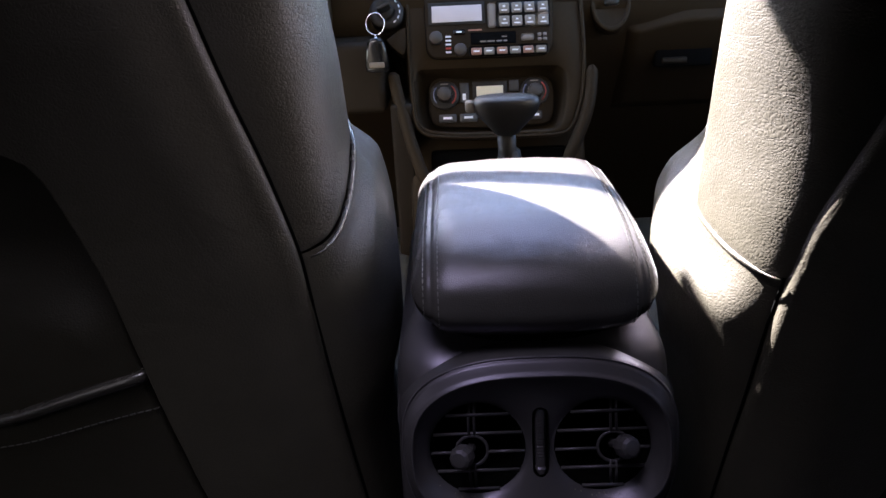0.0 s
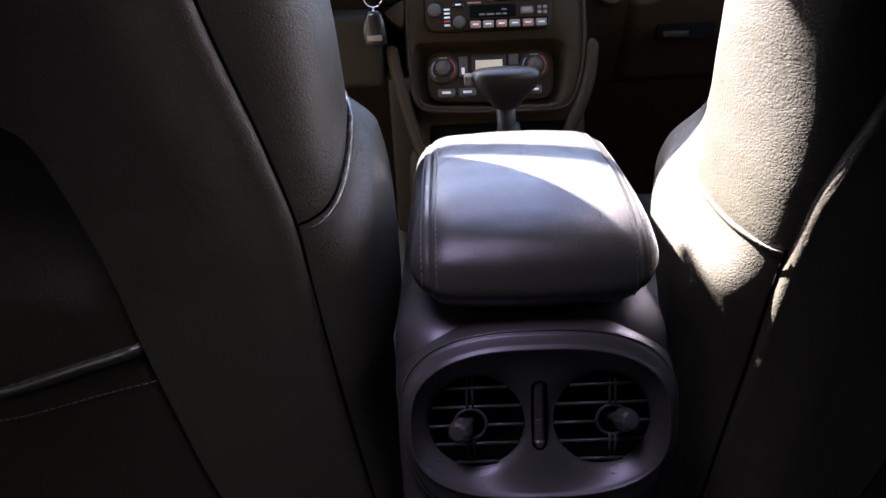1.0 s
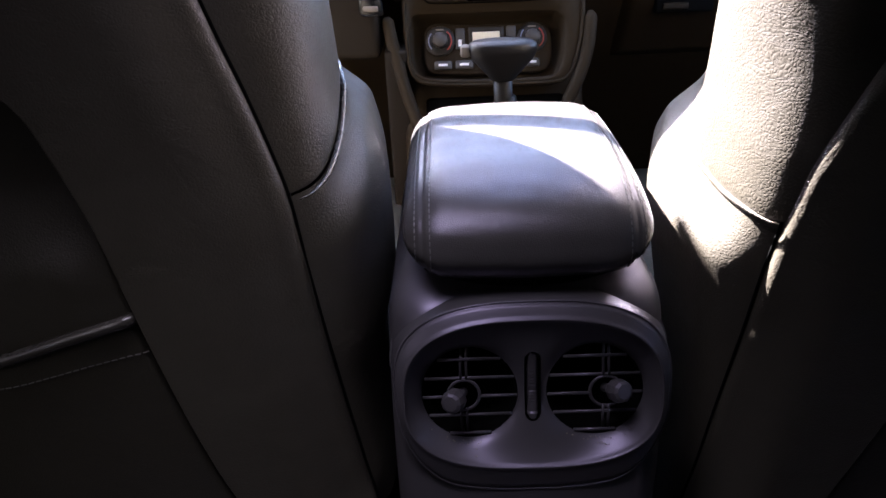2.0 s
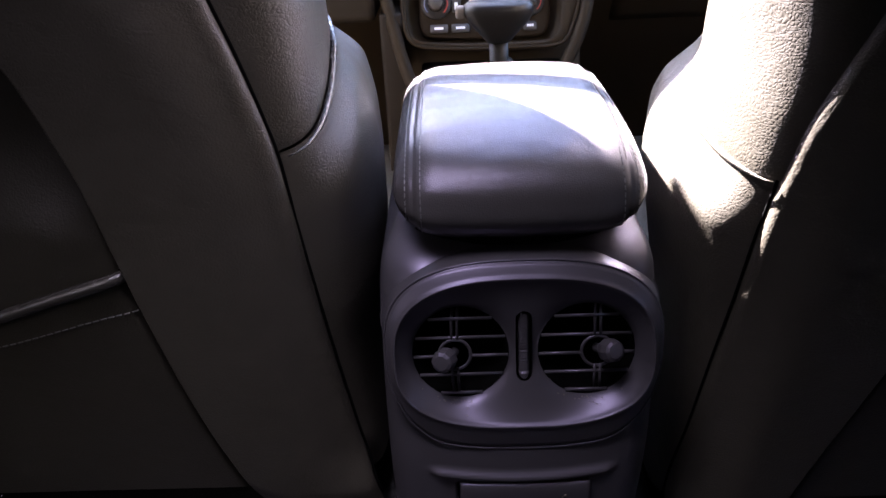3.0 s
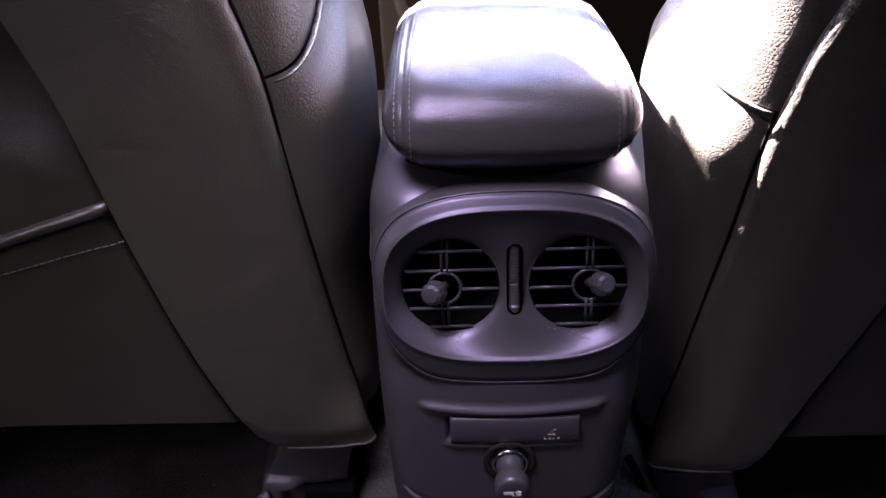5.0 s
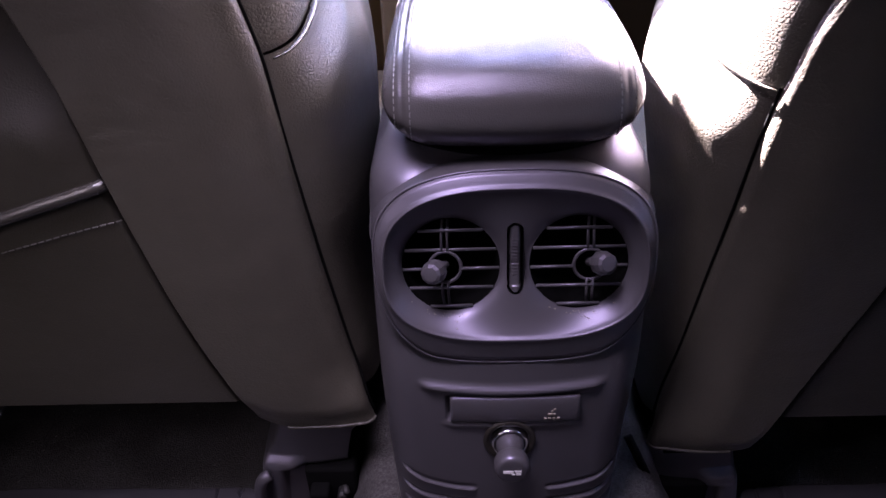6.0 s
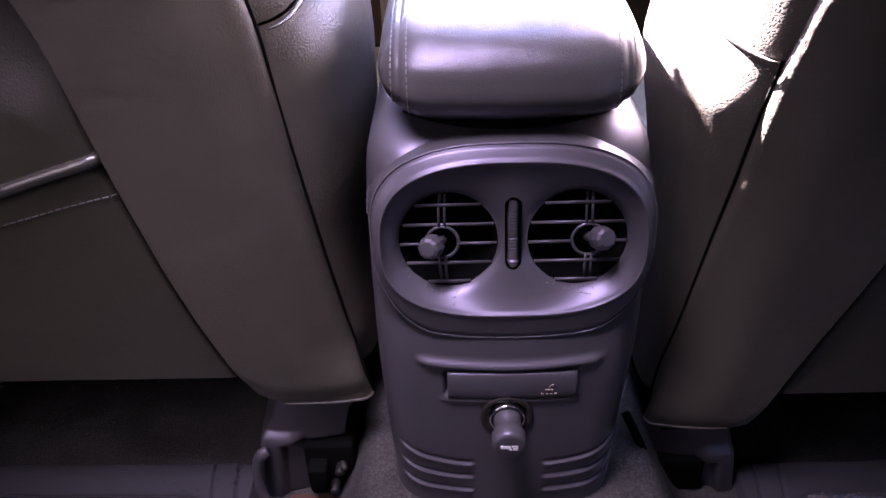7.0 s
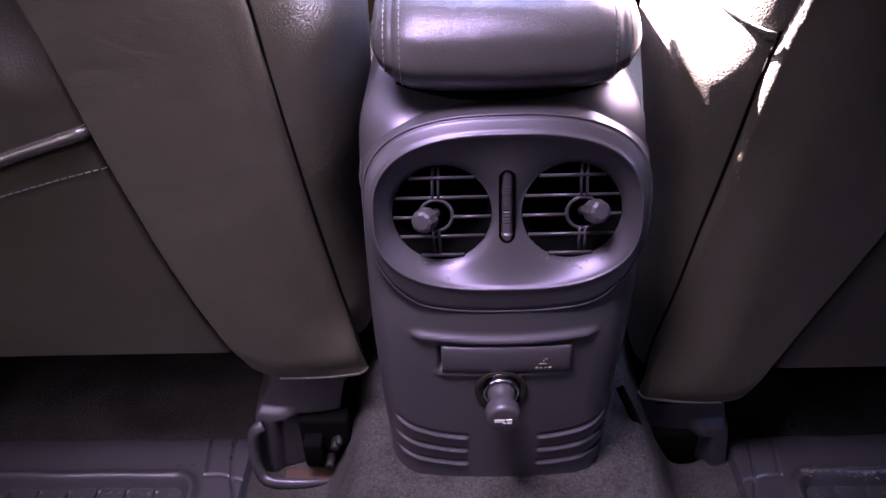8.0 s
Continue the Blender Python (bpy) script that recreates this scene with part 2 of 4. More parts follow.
rng = random.Random(3)
lint = bmesh.new()
for k in range(170):
    x = rng.uniform(-0.56, -0.16) if k % 3 else rng.uniform(0.16, 0.50)
    y = rng.uniform(0.04, 0.26)
    s = rng.uniform(0.0003, 0.0009)
    q = bmesh.ops.create_icosphere(lint, subdivisions=1, radius=s)["verts"]
    bmesh.ops.transform(lint, verts=q, matrix=Matrix.Translation((x, y, floor_height(x, y) + 0.0008)) @ Matrix.Rotation(rng.uniform(0, 3), 4, "Z") @ Matrix.Diagonal((rng.uniform(0.8, 2.2), 1, 0.5, 1)))
tagged(part("lint", lint, DIRT, floor, "pale specks of lint in the pile"), kind="stuff")


def shell(name, bm, mat, label):
    return tagged(part(name, bm, mat), label, "wall", kind="structure")


HEAD = material("headliner_cloth", (0.025, 0.024, 0.022), 0.9, vary=0.1, bump=0.2, bump_scale=900)
TRIM = material("door_trim", (0.02, 0.019, 0.018), 0.6, vary=0.1, bump=0.2, bump_scale=700)
# unseen roof, left open over the front seats to steer sun and sky light
roof = tagged(part("ceiling", box(-0.66, 0.66, -1.30, -0.76, 1.00, 1.03, 0.01), HEAD), "dark cloth headliner of the car roof", "ceiling", kind="structure")
for s, nm in ((-1, "wall_west"), (1, "wall_east")):
    shell(nm, box(min(s * 0.74, s * 0.80), max(s * 0.74, s * 0.80), -1.25, 1.10, -0.12, 0.54 if s > 0 else 0.40, 0.01), TRIM, "door and side trim below the windows")
    shell("trim", box(min(s * 0.56, s * 0.66), max(s * 0.56, s * 0.66), -0.52, 0.80, 1.00, 1.03, 0.01), HEAD, "roof rail beside the sunroof")
    # unseen trim run solid up to the roof to keep rear side light out
    for y0, y1, z1 in (((-0.15, 0.45, 1.01), (-1.25, -0.60, 1.01)) if s < 0 else ((-1.25, 0.0, 1.01),)):
        shell("trim", box(min(s * 0.66, s * 0.74), max(s * 0.66, s * 0.74), y0, y1, 0.54 if s > 0 else 0.38, z1, 0.01), TRIM, "pillar and rear door trim")
shell("trim", box(-0.80, -0.657, -1.25, 0.45, 1.012, 1.035, 0.005), HEAD, "roof edge over the rear door")
shell("trim", box(0.657, 0.80, -1.25, 0.02, 1.012, 1.035, 0.005), HEAD, "roof edge over the rear door")
shell("trim", box(-0.80, 0.80, -1.32, -1.25, 1.0, 1.035, 0.005), HEAD, "rear roof edge")
# unseen pillars fill the gaps beside the seats to stop stray light
for s in (-1, 1):
    shell("trim", box(min(s * 0.612, s * 0.738), max(s * 0.612, s * 0.738), 0.03, 0.15, -0.098, 0.998, 0.02), TRIM, "middle door pillar beside the front seat")
# unseen rear closed up to the roof to cut light from behind
shell("wall_south", box(-0.79, 0.79, -1.31, -1.235, -0.13, 1.025, 0.01), TRIM, "trim behind the rear bench")
shell("wall_north", box(-0.74, 0.74, 1.08, 1.12, -0.12, 0.60, 0.01), DASH, "firewall under the dashboard")
# unseen panels; their edges shape the sun patches and sky reflections
shell("trim", box(0.14, 0.66, -0.76, -0.02, 1.00, 1.03, 0.01), HEAD, "roof panel over the passenger side")
shell("trim", box(-0.567, -0.090, -0.030, 0.495, 1.002, 1.028, 0.008), HEAD, "roof panel over the front seat")
shell("trim", box(-0.096, 0.567, -0.030, 0.335, 1.004, 1.026, 0.008), HEAD, "roof panel behind the sunroof")
shell("trim", box(0.235, 0.567, 0.330, 0.806, 1.002, 1.028, 0.008), HEAD, "closed side of the sunroof")
# unseen corner plate added to keep sun off the right rear mat
sun_plate = bmesh.new()
for x, y in ((-0.375, 0.497), (-0.155, 0.497), (-0.205, 0.536), (-0.312, 0.618), (-0.335, 0.603), (-0.375, 0.560)):
    sun_plate.verts.new((x, y, 1.003))
top_face = sun_plate.faces.new(sun_plate.verts[:])
lift = bmesh.ops.extrude_face_region(sun_plate, geom=[top_face])
bmesh.ops.translate(sun_plate, verts=[g for g in lift["geom"] if isinstance(g, bmesh.types.BMVert)], vec=(0, 0, 0.022))
shell("trim", sun_plate, HEAD, "corner gusset of the sunroof frame")
shell("trim", box(-0.66, 0.66, 0.80, 1.16, 1.00, 1.03, 0.01), HEAD, "roof ahead of the sunroof")
# unseen opaque panel added to stop sun where the overhead fill lamp hangs
tagged(part("roof_blocker", box(-0.668, 0.150, -0.768, -0.012, 1.008, 1.014), GLOSS), "dark tinted glass panel in the roof", "window", kind="structure")
# unseen opaque panel added behind the left fill lamp
tagged(part("left_blocker", box(-0.742, -0.734, -0.602, -0.148, 0.40, 1.012), GLOSS), "dark tinted glass of the rear door", "window", kind="structure")
# unseen bar added to cast the dark band across the armrest
band_caster = thing("wind_deflector", "narrow dark wind deflector in the sunroof opening", "deflector")
part("stem", tube([(-0.605, 0.727, 0.978), (-0.612, 0.730, 1.006)], 0.006, 10), TRIM, band_caster)
part("board", box(-0.16, 0.16, -0.018, 0.018, -0.006, 0.006, 0.004, 3, pose(-0.470, 0.690, 0.98, 0, 0, -15)), TRIM, band_caster)
ground = tagged(part("ground", box(-300, 300, -300, 300, -0.75, -0.55), material("pale_paving", (0.20, 0.19, 0.17), 0.9, vary=0.2, scale=3.0)), "pale paved ground outside the car", "ground", kind="structure")
shell("trim", box(-0.075, 0.075, 0.28, 0.66, -0.02, 0.225, 0.01), DARK_PLASTIC, "low front part of the centre console")

# ------------------------------------------------------------------ centre console
console = thing("centre_console", "grey plastic centre console with rear vents on the carpeted tunnel", "console")

# the vent bezel lies in a plane that leans forward
PC = Vector((-0.0005, -0.0040, 0.2410))
PV = Vector((0, 0.2607, 0.9654))
PN = Vector((0, -0.9654, 0.2607))
VENTS = ((-0.0475, -0.0015), (0.0490, -0.0015))
VR = 0.0372
VENT_DEPTH = 0.0165


def panel(u, v, h=0.0):
    return PC + Vector((u, 0, 0)) + PV * v + PN * h


def rim_distance(u, v, a=0.0975, b=0.0575, n=2.7):
    """Metres outside (+) or inside (-) the ridge that frames the vents."""
    b += 0.0035 * smooth(-0.02, 0.04, v)
    def r(p, q):
        return (abs(p / a) ** n + abs(q / b) ** n) ** (1 / n)
    r0 = r(u, v)
    g = math.hypot(r(u + 1e-4, v) - r(u - 1e-4, v), r(u, v + 1e-4) - r(u, v - 1e-4)) / 2e-4
    return (r0 - 1) / max(g, 4.0)


def skirt_width(u, v):
    """Width of the sloping skirt outside the ridge: broad below, narrow at the sides."""
    return 0.0068 + 0.0055 * smooth(-0.005, 0.062, v) + 0.0150 * smooth(-0.015, -0.055, v) * smooth(0.115, 0.06, abs(u))


def panel_height(u, v):
    d = rim_distance(u, v)
    if d >= 0:
        e = d / skirt_width(u, v)
        h = 0.003 - 0.0062 * min(e, 1) ** 1.15 - 0.030 * smooth(0.95, 1.6, e) - 0.0016 * math.exp(-((e - 0.93) / 0.08) ** 2)
        return h + 0.0016 * math.exp(-(d / 0.0016) ** 2)
    # a basin that falls from the ridge to both vents, with a saddle between them
    s = math.sqrt(d * d + 0.0010 ** 2) - 0.0010
    k = 90.0
    e = -math.log(sum(math.exp(-k * max(math.hypot(u - cu, v - cv) - VR, 0.0)) for cu, cv in VENTS)) / k
    f = s / (s + max(e, 0.0) + 1e-6)
    fall = 0.20 * (1 - (1 - f) ** 3) + 0.62 * f ** 1.1 + 0.18 * f ** 7
    return 0.0030 - VENT_DEPTH * fall + 0.0016 * math.exp(-(d / 0.0016) ** 2)


def bezel_mesh():
    nu, nv, u0, u1, v0, v1 = 290, 210, -0.124, 0.124, -0.090, 0.086
    cell = (u1 - u0) / (nu - 1)
    verts, inside, away = [], [], []
    for j in range(nv):
        for i in range(nu):
            u, v = u0 + (u1 - u0) * i / (nu - 1), v0 + (v1 - v0) * j / (nv - 1)
            hole = False
            for cu, cv in VENTS:
                r = math.hypot(u - cu, v - cv)
                if abs(r - VR) < 0.62 * cell:
                    u, v = cu + (u - cu) * VR / r, cv + (v - cv) * VR / r
                    hole = True
                elif r < VR:
                    hole = True
            # the slot of the thumb wheel
            su, sv = u - 0.001, max(abs(v - 0.004) - 0.0225, 0)
            q = math.hypot(su, sv)
            if abs(q - 0.0062) < 0.55 * cell and q > 1e-6:
                k = 0.0062 / q
                u = 0.001 + su * k
                v = 0.004 + math.copysign(min(abs(v - 0.004), 0.0225) + sv * k, v - 0.004)
                hole = True
            elif q < 0.0062:
                hole = True
            verts.append(panel(u, v, panel_height(u, v)))
            inside.append(hole)
            away.append(rim_distance(u, v) > 1.7 * skirt_width(u, v))
    faces = []
    for j in range(nv - 1):
        for i in range(nu - 1):
            f = (j * nu + i, j * nu + i + 1, (j + 1) * nu + i + 1, (j + 1) * nu + i)
            if not all(inside[k] for k in f) and not any(away[k] for k in f):
                faces.append(f)
    return from_arrays("bezel", verts, faces)


bezel = part("vent_bezel", bezel_mesh(), PLASTIC, console, "smooth grey oval bezel round two air vents")

console_y = table([(-0.03, -0.041), (-0.018, -0.040), (0.05, -0.036), (0.12, -0.029), (0.15, -0.024), (0.20, -0.010), (0.267, 0.011),
                   (0.290, 0.017), (0.302, 0.024), (0.309, 0.034), (0.314, 0.050), (0.318, 0.080)])
console_w = table([(-0.03, 0.098), (-0.018, 0.098), (0.05, 0.1015), (0.12, 0.105), (0.20, 0.107), (0.26, 0.107), (0.29, 0.1055), (0.302, 0.103), (0.312, 0.096), (0.318, 0.086)])


def console_relief(x, z):
    """How far the lower rear face stands proud (+) or back (-)."""
    h = 0.0
    # overhanging grip above the ashtray
    zc = 0.1385 + 0.004 * (x / 0.07) ** 2
    h += 0.0048 * smooth(0.078, 0.064, abs(x)) * math.exp(-((z - zc) / (0.0030 if z > zc else 0.0042)) ** 2)
    # lower lip of the ashtray
    h += 0.0025 * smooth(0.060, 0.045, abs(x)) * math.exp(-((z - 0.1045) / 0.0022) ** 2)
    # recess of the ashtray door
    if abs(x) < 0.0525 and 0.1085 < z < 0.1325:
        h -= 0.006
    # three ribs on each side, low down
    for zi, rise in ((0.031, 0.016), (0.0145, 0.012), (-0.002, 0.009)):
        t = (abs(x) - 0.029) / 0.065
        if t > 0:
            zc = zi + rise * t * t
            h += 0.0022 * smooth(0, 0.04, t) * smooth(1.03, 0.9, t) * math.exp(-((z - zc) / 0.0010) ** 2)
            h -= 0.0016 * smooth(0, 0.04, t) * smooth(1.03, 0.9, t) * math.exp(-((z - zc - 0.0035) / 0.0020) ** 2)
    return h


def console_point(s, z):
    """s from -1 to 1 runs over the rear face, and beyond that forward along the sides."""
    w, yc, rc = console_w(z) + 0.0022 - (0.006 * smooth(0.20, 0.05, z) if s > 0 else 0), console_y(z), 0.032
    if abs(s) <= 1:
        x = w * math.sin(s * math.pi / 2) if abs(s) > 0.995 else w * s
        over = max(abs(x) - (w - rc), 0)
        y = yc + 0.008 * (x / w) ** 2 + rc - math.sqrt(max(rc * rc - over * over, 0))
        return Vector((x - 0.002, y - (console_relief(x, z) if abs(x) < w - 0.003 else 0), z))
    y0 = yc + 0.008 + rc
    return Vector((math.copysign(w, s) - 0.002, y0 + (abs(s) - 1) * (0.30 - y0), z))


def console_mesh():
    ss = [-2, -1.6, -1.3, -1.1, -1.03] + [k / 80 for k in range(-80, 81)] + [1.03, 1.1, 1.3, 1.6, 2]
    zs = [-0.028 + 0.001 * k for k in range(88)] + [0.0605 + 0.0016 * k for k in range(60)] + [0.158 + 0.004 * k for k in range(1, 37)] + [0.308, 0.311, 0.314, 0.316, 0.318]
    zs = sorted(set(round(z, 4) for z in zs))
    verts, faces, n = [], [], len(ss)
    for z in zs:
        for s in ss:
            # corners get more steps
            q = math.copysign(1 - (1 - abs(s)) ** 1.35, s) if abs(s) < 1 else s
            verts.append(console_point(q, z))
    for j in range(len(zs) - 1):
        for i in range(n - 1):
            f = (j * n + i, j * n + i + 1, (j + 1) * n + i + 1, (j + 1) * n + i)
            c = sum((verts[k] for k in f), Vector()) / 4 - PC
            if not (c.y < 0.06 and rim_distance(c.x, c.dot(PV)) < 0.6 * skirt_width(c.x, c.dot(PV))) and not (math.hypot(verts[f[0]].x + 0.004, verts[f[0]].z - 0.0885) < 0.015 and verts[f[0]].y < 0):
                faces.append(f)
    faces.append(tuple((len(zs) - 1) * n + i for i in range(n)))
    return from_arrays("console", verts, faces)


part("body", console_mesh(), PLASTIC, console, "grey plastic console body with moulded ribs")

# fine bead added where the bezel meets the body, to catch a highlight
rim_line = []
for k in range(120):
    a = 2 * math.pi * k / 120
    r = 0.04
    for _ in range(40):
        u, v = r * math.cos(a) * 1.6, r * math.sin(a)
        r += 0.7 * (1.0 - rim_distance(u, v) / skirt_width(u, v)) * skirt_width(u, v)
    rim_line.append(panel(u, v, panel_height(u, v) + 0.0002))
part("bezel_edge", tube(rim_line, 0.0008, 8, closed=True), PLASTIC, console)

# vents: dark throat, five bars, two uprights, a ring and a faceted knob
for (cu, cv), tilt in zip(VENTS, (-1, 1)):
    # the throat's near-black colour stands in for the shade inside the vent
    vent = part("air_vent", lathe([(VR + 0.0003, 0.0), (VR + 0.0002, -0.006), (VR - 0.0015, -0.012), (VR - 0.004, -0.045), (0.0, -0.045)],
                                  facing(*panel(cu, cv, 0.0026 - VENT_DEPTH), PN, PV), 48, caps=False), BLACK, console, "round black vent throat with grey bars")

    def bar(points, r, flat=1.0):
        return tube([panel(cu + a, cv + b, h) for a, b, h in points], r, 8, flat=flat)

    ro = -0.0045 if tilt < 0 else 0.0085

    for k in range(-2, 3):
        b = 0.0152 * k - 0.0028
        half = math.sqrt(VR ** 2 - b * b) - 0.0006
        if k == 0:
            for s in (-1, 1):
                part("louvre", bar([(ro + s * 0.0118, b, -0.0130), (s * half, b, -0.0130)], 0.0013), PLASTIC, vent)
        else:
            part("louvre", bar([(-half, b, -0.0130), (half, b, -0.0130)], 0.0013), PLASTIC, vent)
    for s in (-1, 1):
        for off in (-0.0022, 0.0022):
            lo, hi = 0.012, math.sqrt(VR ** 2 - off * off) - 0.001
            part("upright", bar([(ro + off, s * lo, -0.0120), (ro + off, s * (lo + hi) / 2, -0.0135), (ro + off * 0.9 + 0.001, s * (hi - 0.001), -0.0175)], 0.0011), PLASTIC, vent)
    ring = [panel(cu + ro + 0.0122 * math.cos(a), cv - 0.0015 + 0.0122 * math.sin(a), -0.0130) for a in [2 * math.pi * k / 32 for k in range(32)]]
    part("ring", tube(ring, 0.0013, 8, closed=True), PLASTIC, vent)
    axis = (PN + Vector((0.38 * tilt, 0, 0.08 if tilt < 0 else 0.30))).normalized()
    m = facing(*panel(cu + ro, cv - 0.0015, -0.0195), axis, PV)
    knob = lathe([(0.0036, 0.0), (0.0036, 0.012), (0.0062, 0.0125), (0.0088, 0.0175), (0.0092, 0.0235), (0.0080, 0.0285), (0.0056, 0.0300), (0.0, 0.0302)], m, 10)
    knob.polygons.foreach_set("use_smooth", [False] * len(knob.polygons))
    part("knob", knob, PLASTIC, vent, "faceted grey knob")

# grit that has gathered on the ledge below the vents
rng = random.Random(7)
grit = bmesh.new()
for k in range(46):
    cu, cv = VENTS[k % 2]
    a, r = -1.57 + rng.gauss(0.1 if k % 2 else -0.25, 0.30), VR + 0.0012 + abs(rng.gauss(0, 0.0035))
    u, v = cu + r * math.cos(a), cv + r * math.sin(a)
    s = rng.uniform(0.0003, 0.0008)
    q = bmesh.ops.create_icosphere(grit, subdivisions=1, radius=s)["verts"]
    bmesh.ops.transform(grit, verts=q, matrix=Matrix.Translation(panel(u, v, panel_height(u, v) + 0.3 * s)) @ Matrix.Rotation(rng.uniform(0, 3), 4, "Z") @ Matrix.Diagonal((rng.uniform(0.8, 1.8), 1, 0.7, 1)))
tagged(part("grit", grit, DIRT, console, "pale specks of grit below the vents"), kind="stuff")

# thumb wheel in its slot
# near-black disc and wall paint the shade inside the slot
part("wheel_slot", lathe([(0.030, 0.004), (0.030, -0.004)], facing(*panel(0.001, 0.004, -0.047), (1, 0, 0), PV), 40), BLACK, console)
slot_wall = [(0.001 + 0.0062 * c, 0.004 + (0.0225 if sgn > 0 else -0.0225) + 0.0062 * s_) for sgn, c, s_ in
             [(1, math.cos(a), math.sin(a)) for a in np.linspace(0, math.pi, 13)] + [(-1, math.cos(a), math.sin(a)) for a in np.linspace(math.pi, 2 * math.pi, 13)]]
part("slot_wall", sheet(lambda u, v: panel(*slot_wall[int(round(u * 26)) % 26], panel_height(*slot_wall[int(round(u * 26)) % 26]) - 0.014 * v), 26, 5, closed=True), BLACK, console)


def wheel_mesh():
    verts, faces, na, nw = [], [], 90, 7
    for k in range(na):
        a = -1.0 + 2.0 * k / (na - 1)
        b = 0.004 + 0.0268 * math.sin(a * 1.25) / math.sin(1.25)
        knurl = 0.00035 * math.sin(k * 1.9) if -0.45 < a < 0.5 else 0
        top = panel_height(0.001, b) - 0.0018 + 0.0020 * math.cos(a * 1.5) + knurl
        if a < -0.72:
            top += 0.0022
        for j in range(nw):
            w = -1 + 2 * j / (nw - 1)
            verts.append(panel(0.001 + 0.0047 * w * math.sqrt(max(1 - (max(abs(b - 0.004) - 0.0222, 0) / 0.0049) ** 3, 0.02)), b, top - 0.0022 * w ** 4 - (0.004 if abs(w) == 1 else 0)))
    for k in range(na - 1):
        for j in range(nw - 1):
            faces.append((k * nw + j, k * nw + j + 1, (k + 1) * nw + j + 1, (k + 1) * nw + j))
    return from_arrays("wheel", verts, faces)


part("thumb_wheel", wheel_mesh(), PLASTIC, console, "ribbed grey thumb wheel")

# ashtray door with its worn symbol
ashtray = part("ashtray_door", sheet(lambda u, v: (-0.0515 + 0.103 * u, console_y(0.1095 + 0.0220 * v) + 0.0006 - 0.002 * math.sin(math.pi * v) ** 0.4 + 0.008 * ((u - 0.5) * 0.97) ** 2, 0.1095 + 0.0220 * v), 40, 14, thick=-0.003), PLASTIC, console, "flat grey ashtray door")
sym = bmesh.new()
for x0, x1, z0, z1 in ((0.026, 0.032, 0.1170, 0.1185), (0.029, 0.030, 0.1185, 0.1215), (0.0305, 0.0325, 0.1215, 0.1230), (0.023, 0.025, 0.1130, 0.1143), (0.0265, 0.0285, 0.1130, 0.1143), (0.030, 0.032, 0.1130, 0.1143), (0.0335, 0.0355, 0.1130, 0.1143)):
    q = bmesh.ops.create_cube(sym, size=1)["verts"]
    yy = console_y((z0 + z1) / 2) - 0.0046 + 0.008 * ((x0 + 0.0515) / 0.103 - 0.5) ** 2
    bmesh.ops.transform(sym, verts=q, matrix=Matrix.Translation(((x0 + x1) / 2, yy, (z0 + z1) / 2)) @ Matrix.Diagonal((x1 - x0, 0.0012, z1 - z0, 1)))
part("worn_symbol", sym, BUTTON, ashtray)

# power socket with a lighter plug pushed in
plug = thing("lighter_plug", "grey lighter plug in a chromed power socket", "plug")
sy = console_y(0.0885)
m = facing(-0.004, sy, 0.0885, (0, -1, 0.06))
part("socket_ring", lathe([(0.0155, -0.012), (0.0215, 0.0), (0.0215, 0.0022), (0.0195, 0.0030), (0.0165, 0.0012), (0.0155, -0.004)], m, 40), DARK_PLASTIC, plug, "black plastic socket surround")
part("socket_sleeve", lathe([(0.0145, -0.010), (0.0148, 0.0045), (0.0140, 0.0062), (0.0125, 0.0055), (0.0122, -0.004)], m, 40), CHROME, plug, "chrome socket sleeve")
part("handle", lathe([(0.0112, -0.006), (0.0114, 0.004), (0.0114, 0.009), (0.0106, 0.0115), (0.0101, 0.0150), (0.0102, 0.0190), (0.0106, 0.0202), (0.0125, 0.0214), (0.0134, 0.0226), (0.0137, 0.0240), (0.0137, 0.0308), (0.0133, 0.0330), (0.0120, 0.0348), (0.0100, 0.0354), (0.0, 0.0354)], m, 40), PLASTIC, plug, "waisted grey plug handle")
icon = bmesh.new()
for a, b, c, d in ((-0.007, 0.001, -0.0015, 0.0015), (0.0018, 0.0068, 0.0002, 0.0018), (0.0030, 0.0068, -0.0032, -0.0005), (-0.0005, 0.0022, -0.0032, -0.0018)):
    q = bmesh.ops.create_cube(icon, size=1)["verts"]
    bmesh.ops.transform(icon, verts=q, matrix=m @ Matrix.Translation(((a + b) / 2, (c + d) / 2, 0.0354)) @ Matrix.Diagonal((b - a, d - c, 0.0007, 1)))
part("printed_symbol", icon, MARK, plug)
part("throat", lathe([(0.0150, 0.0), (0.0150, -0.03), (0.0, -0.03)], m, 32, caps=False), BLACK, plug)

# ------------------------------------------------------------------ armrest lid
armrest = thing("armrest", "padded grey leather armrest lid with stitched side seams, on the console", "armrest")
ARM_PROFILE = [(0.060, 0.317), (0.036, 0.3225), (0.0245, 0.337), (0.0265, 0.352), (0.033, 0.364), (0.048, 0.376), (0.072, 0.386), (0.105, 0.3925), (0.145, 0.3950), (0.185, 0.3945),
               (0.215, 0.3925), (0.250, 0.3905), (0.272, 0.3855), (0.284, 0.374), (0.286, 0.355), (0.280, 0.338), (0.262, 0.326), (0.235, 0.322)]
AC = (0.155, 0.356)
ARM_A, ARM_R = 0.0950, 0.036


def arm_loop(n):
    p = [Vector((0, y, z)) for y, z in ARM_PROFILE]
    return curve_points(p, n)


LOOP = arm_loop(110)


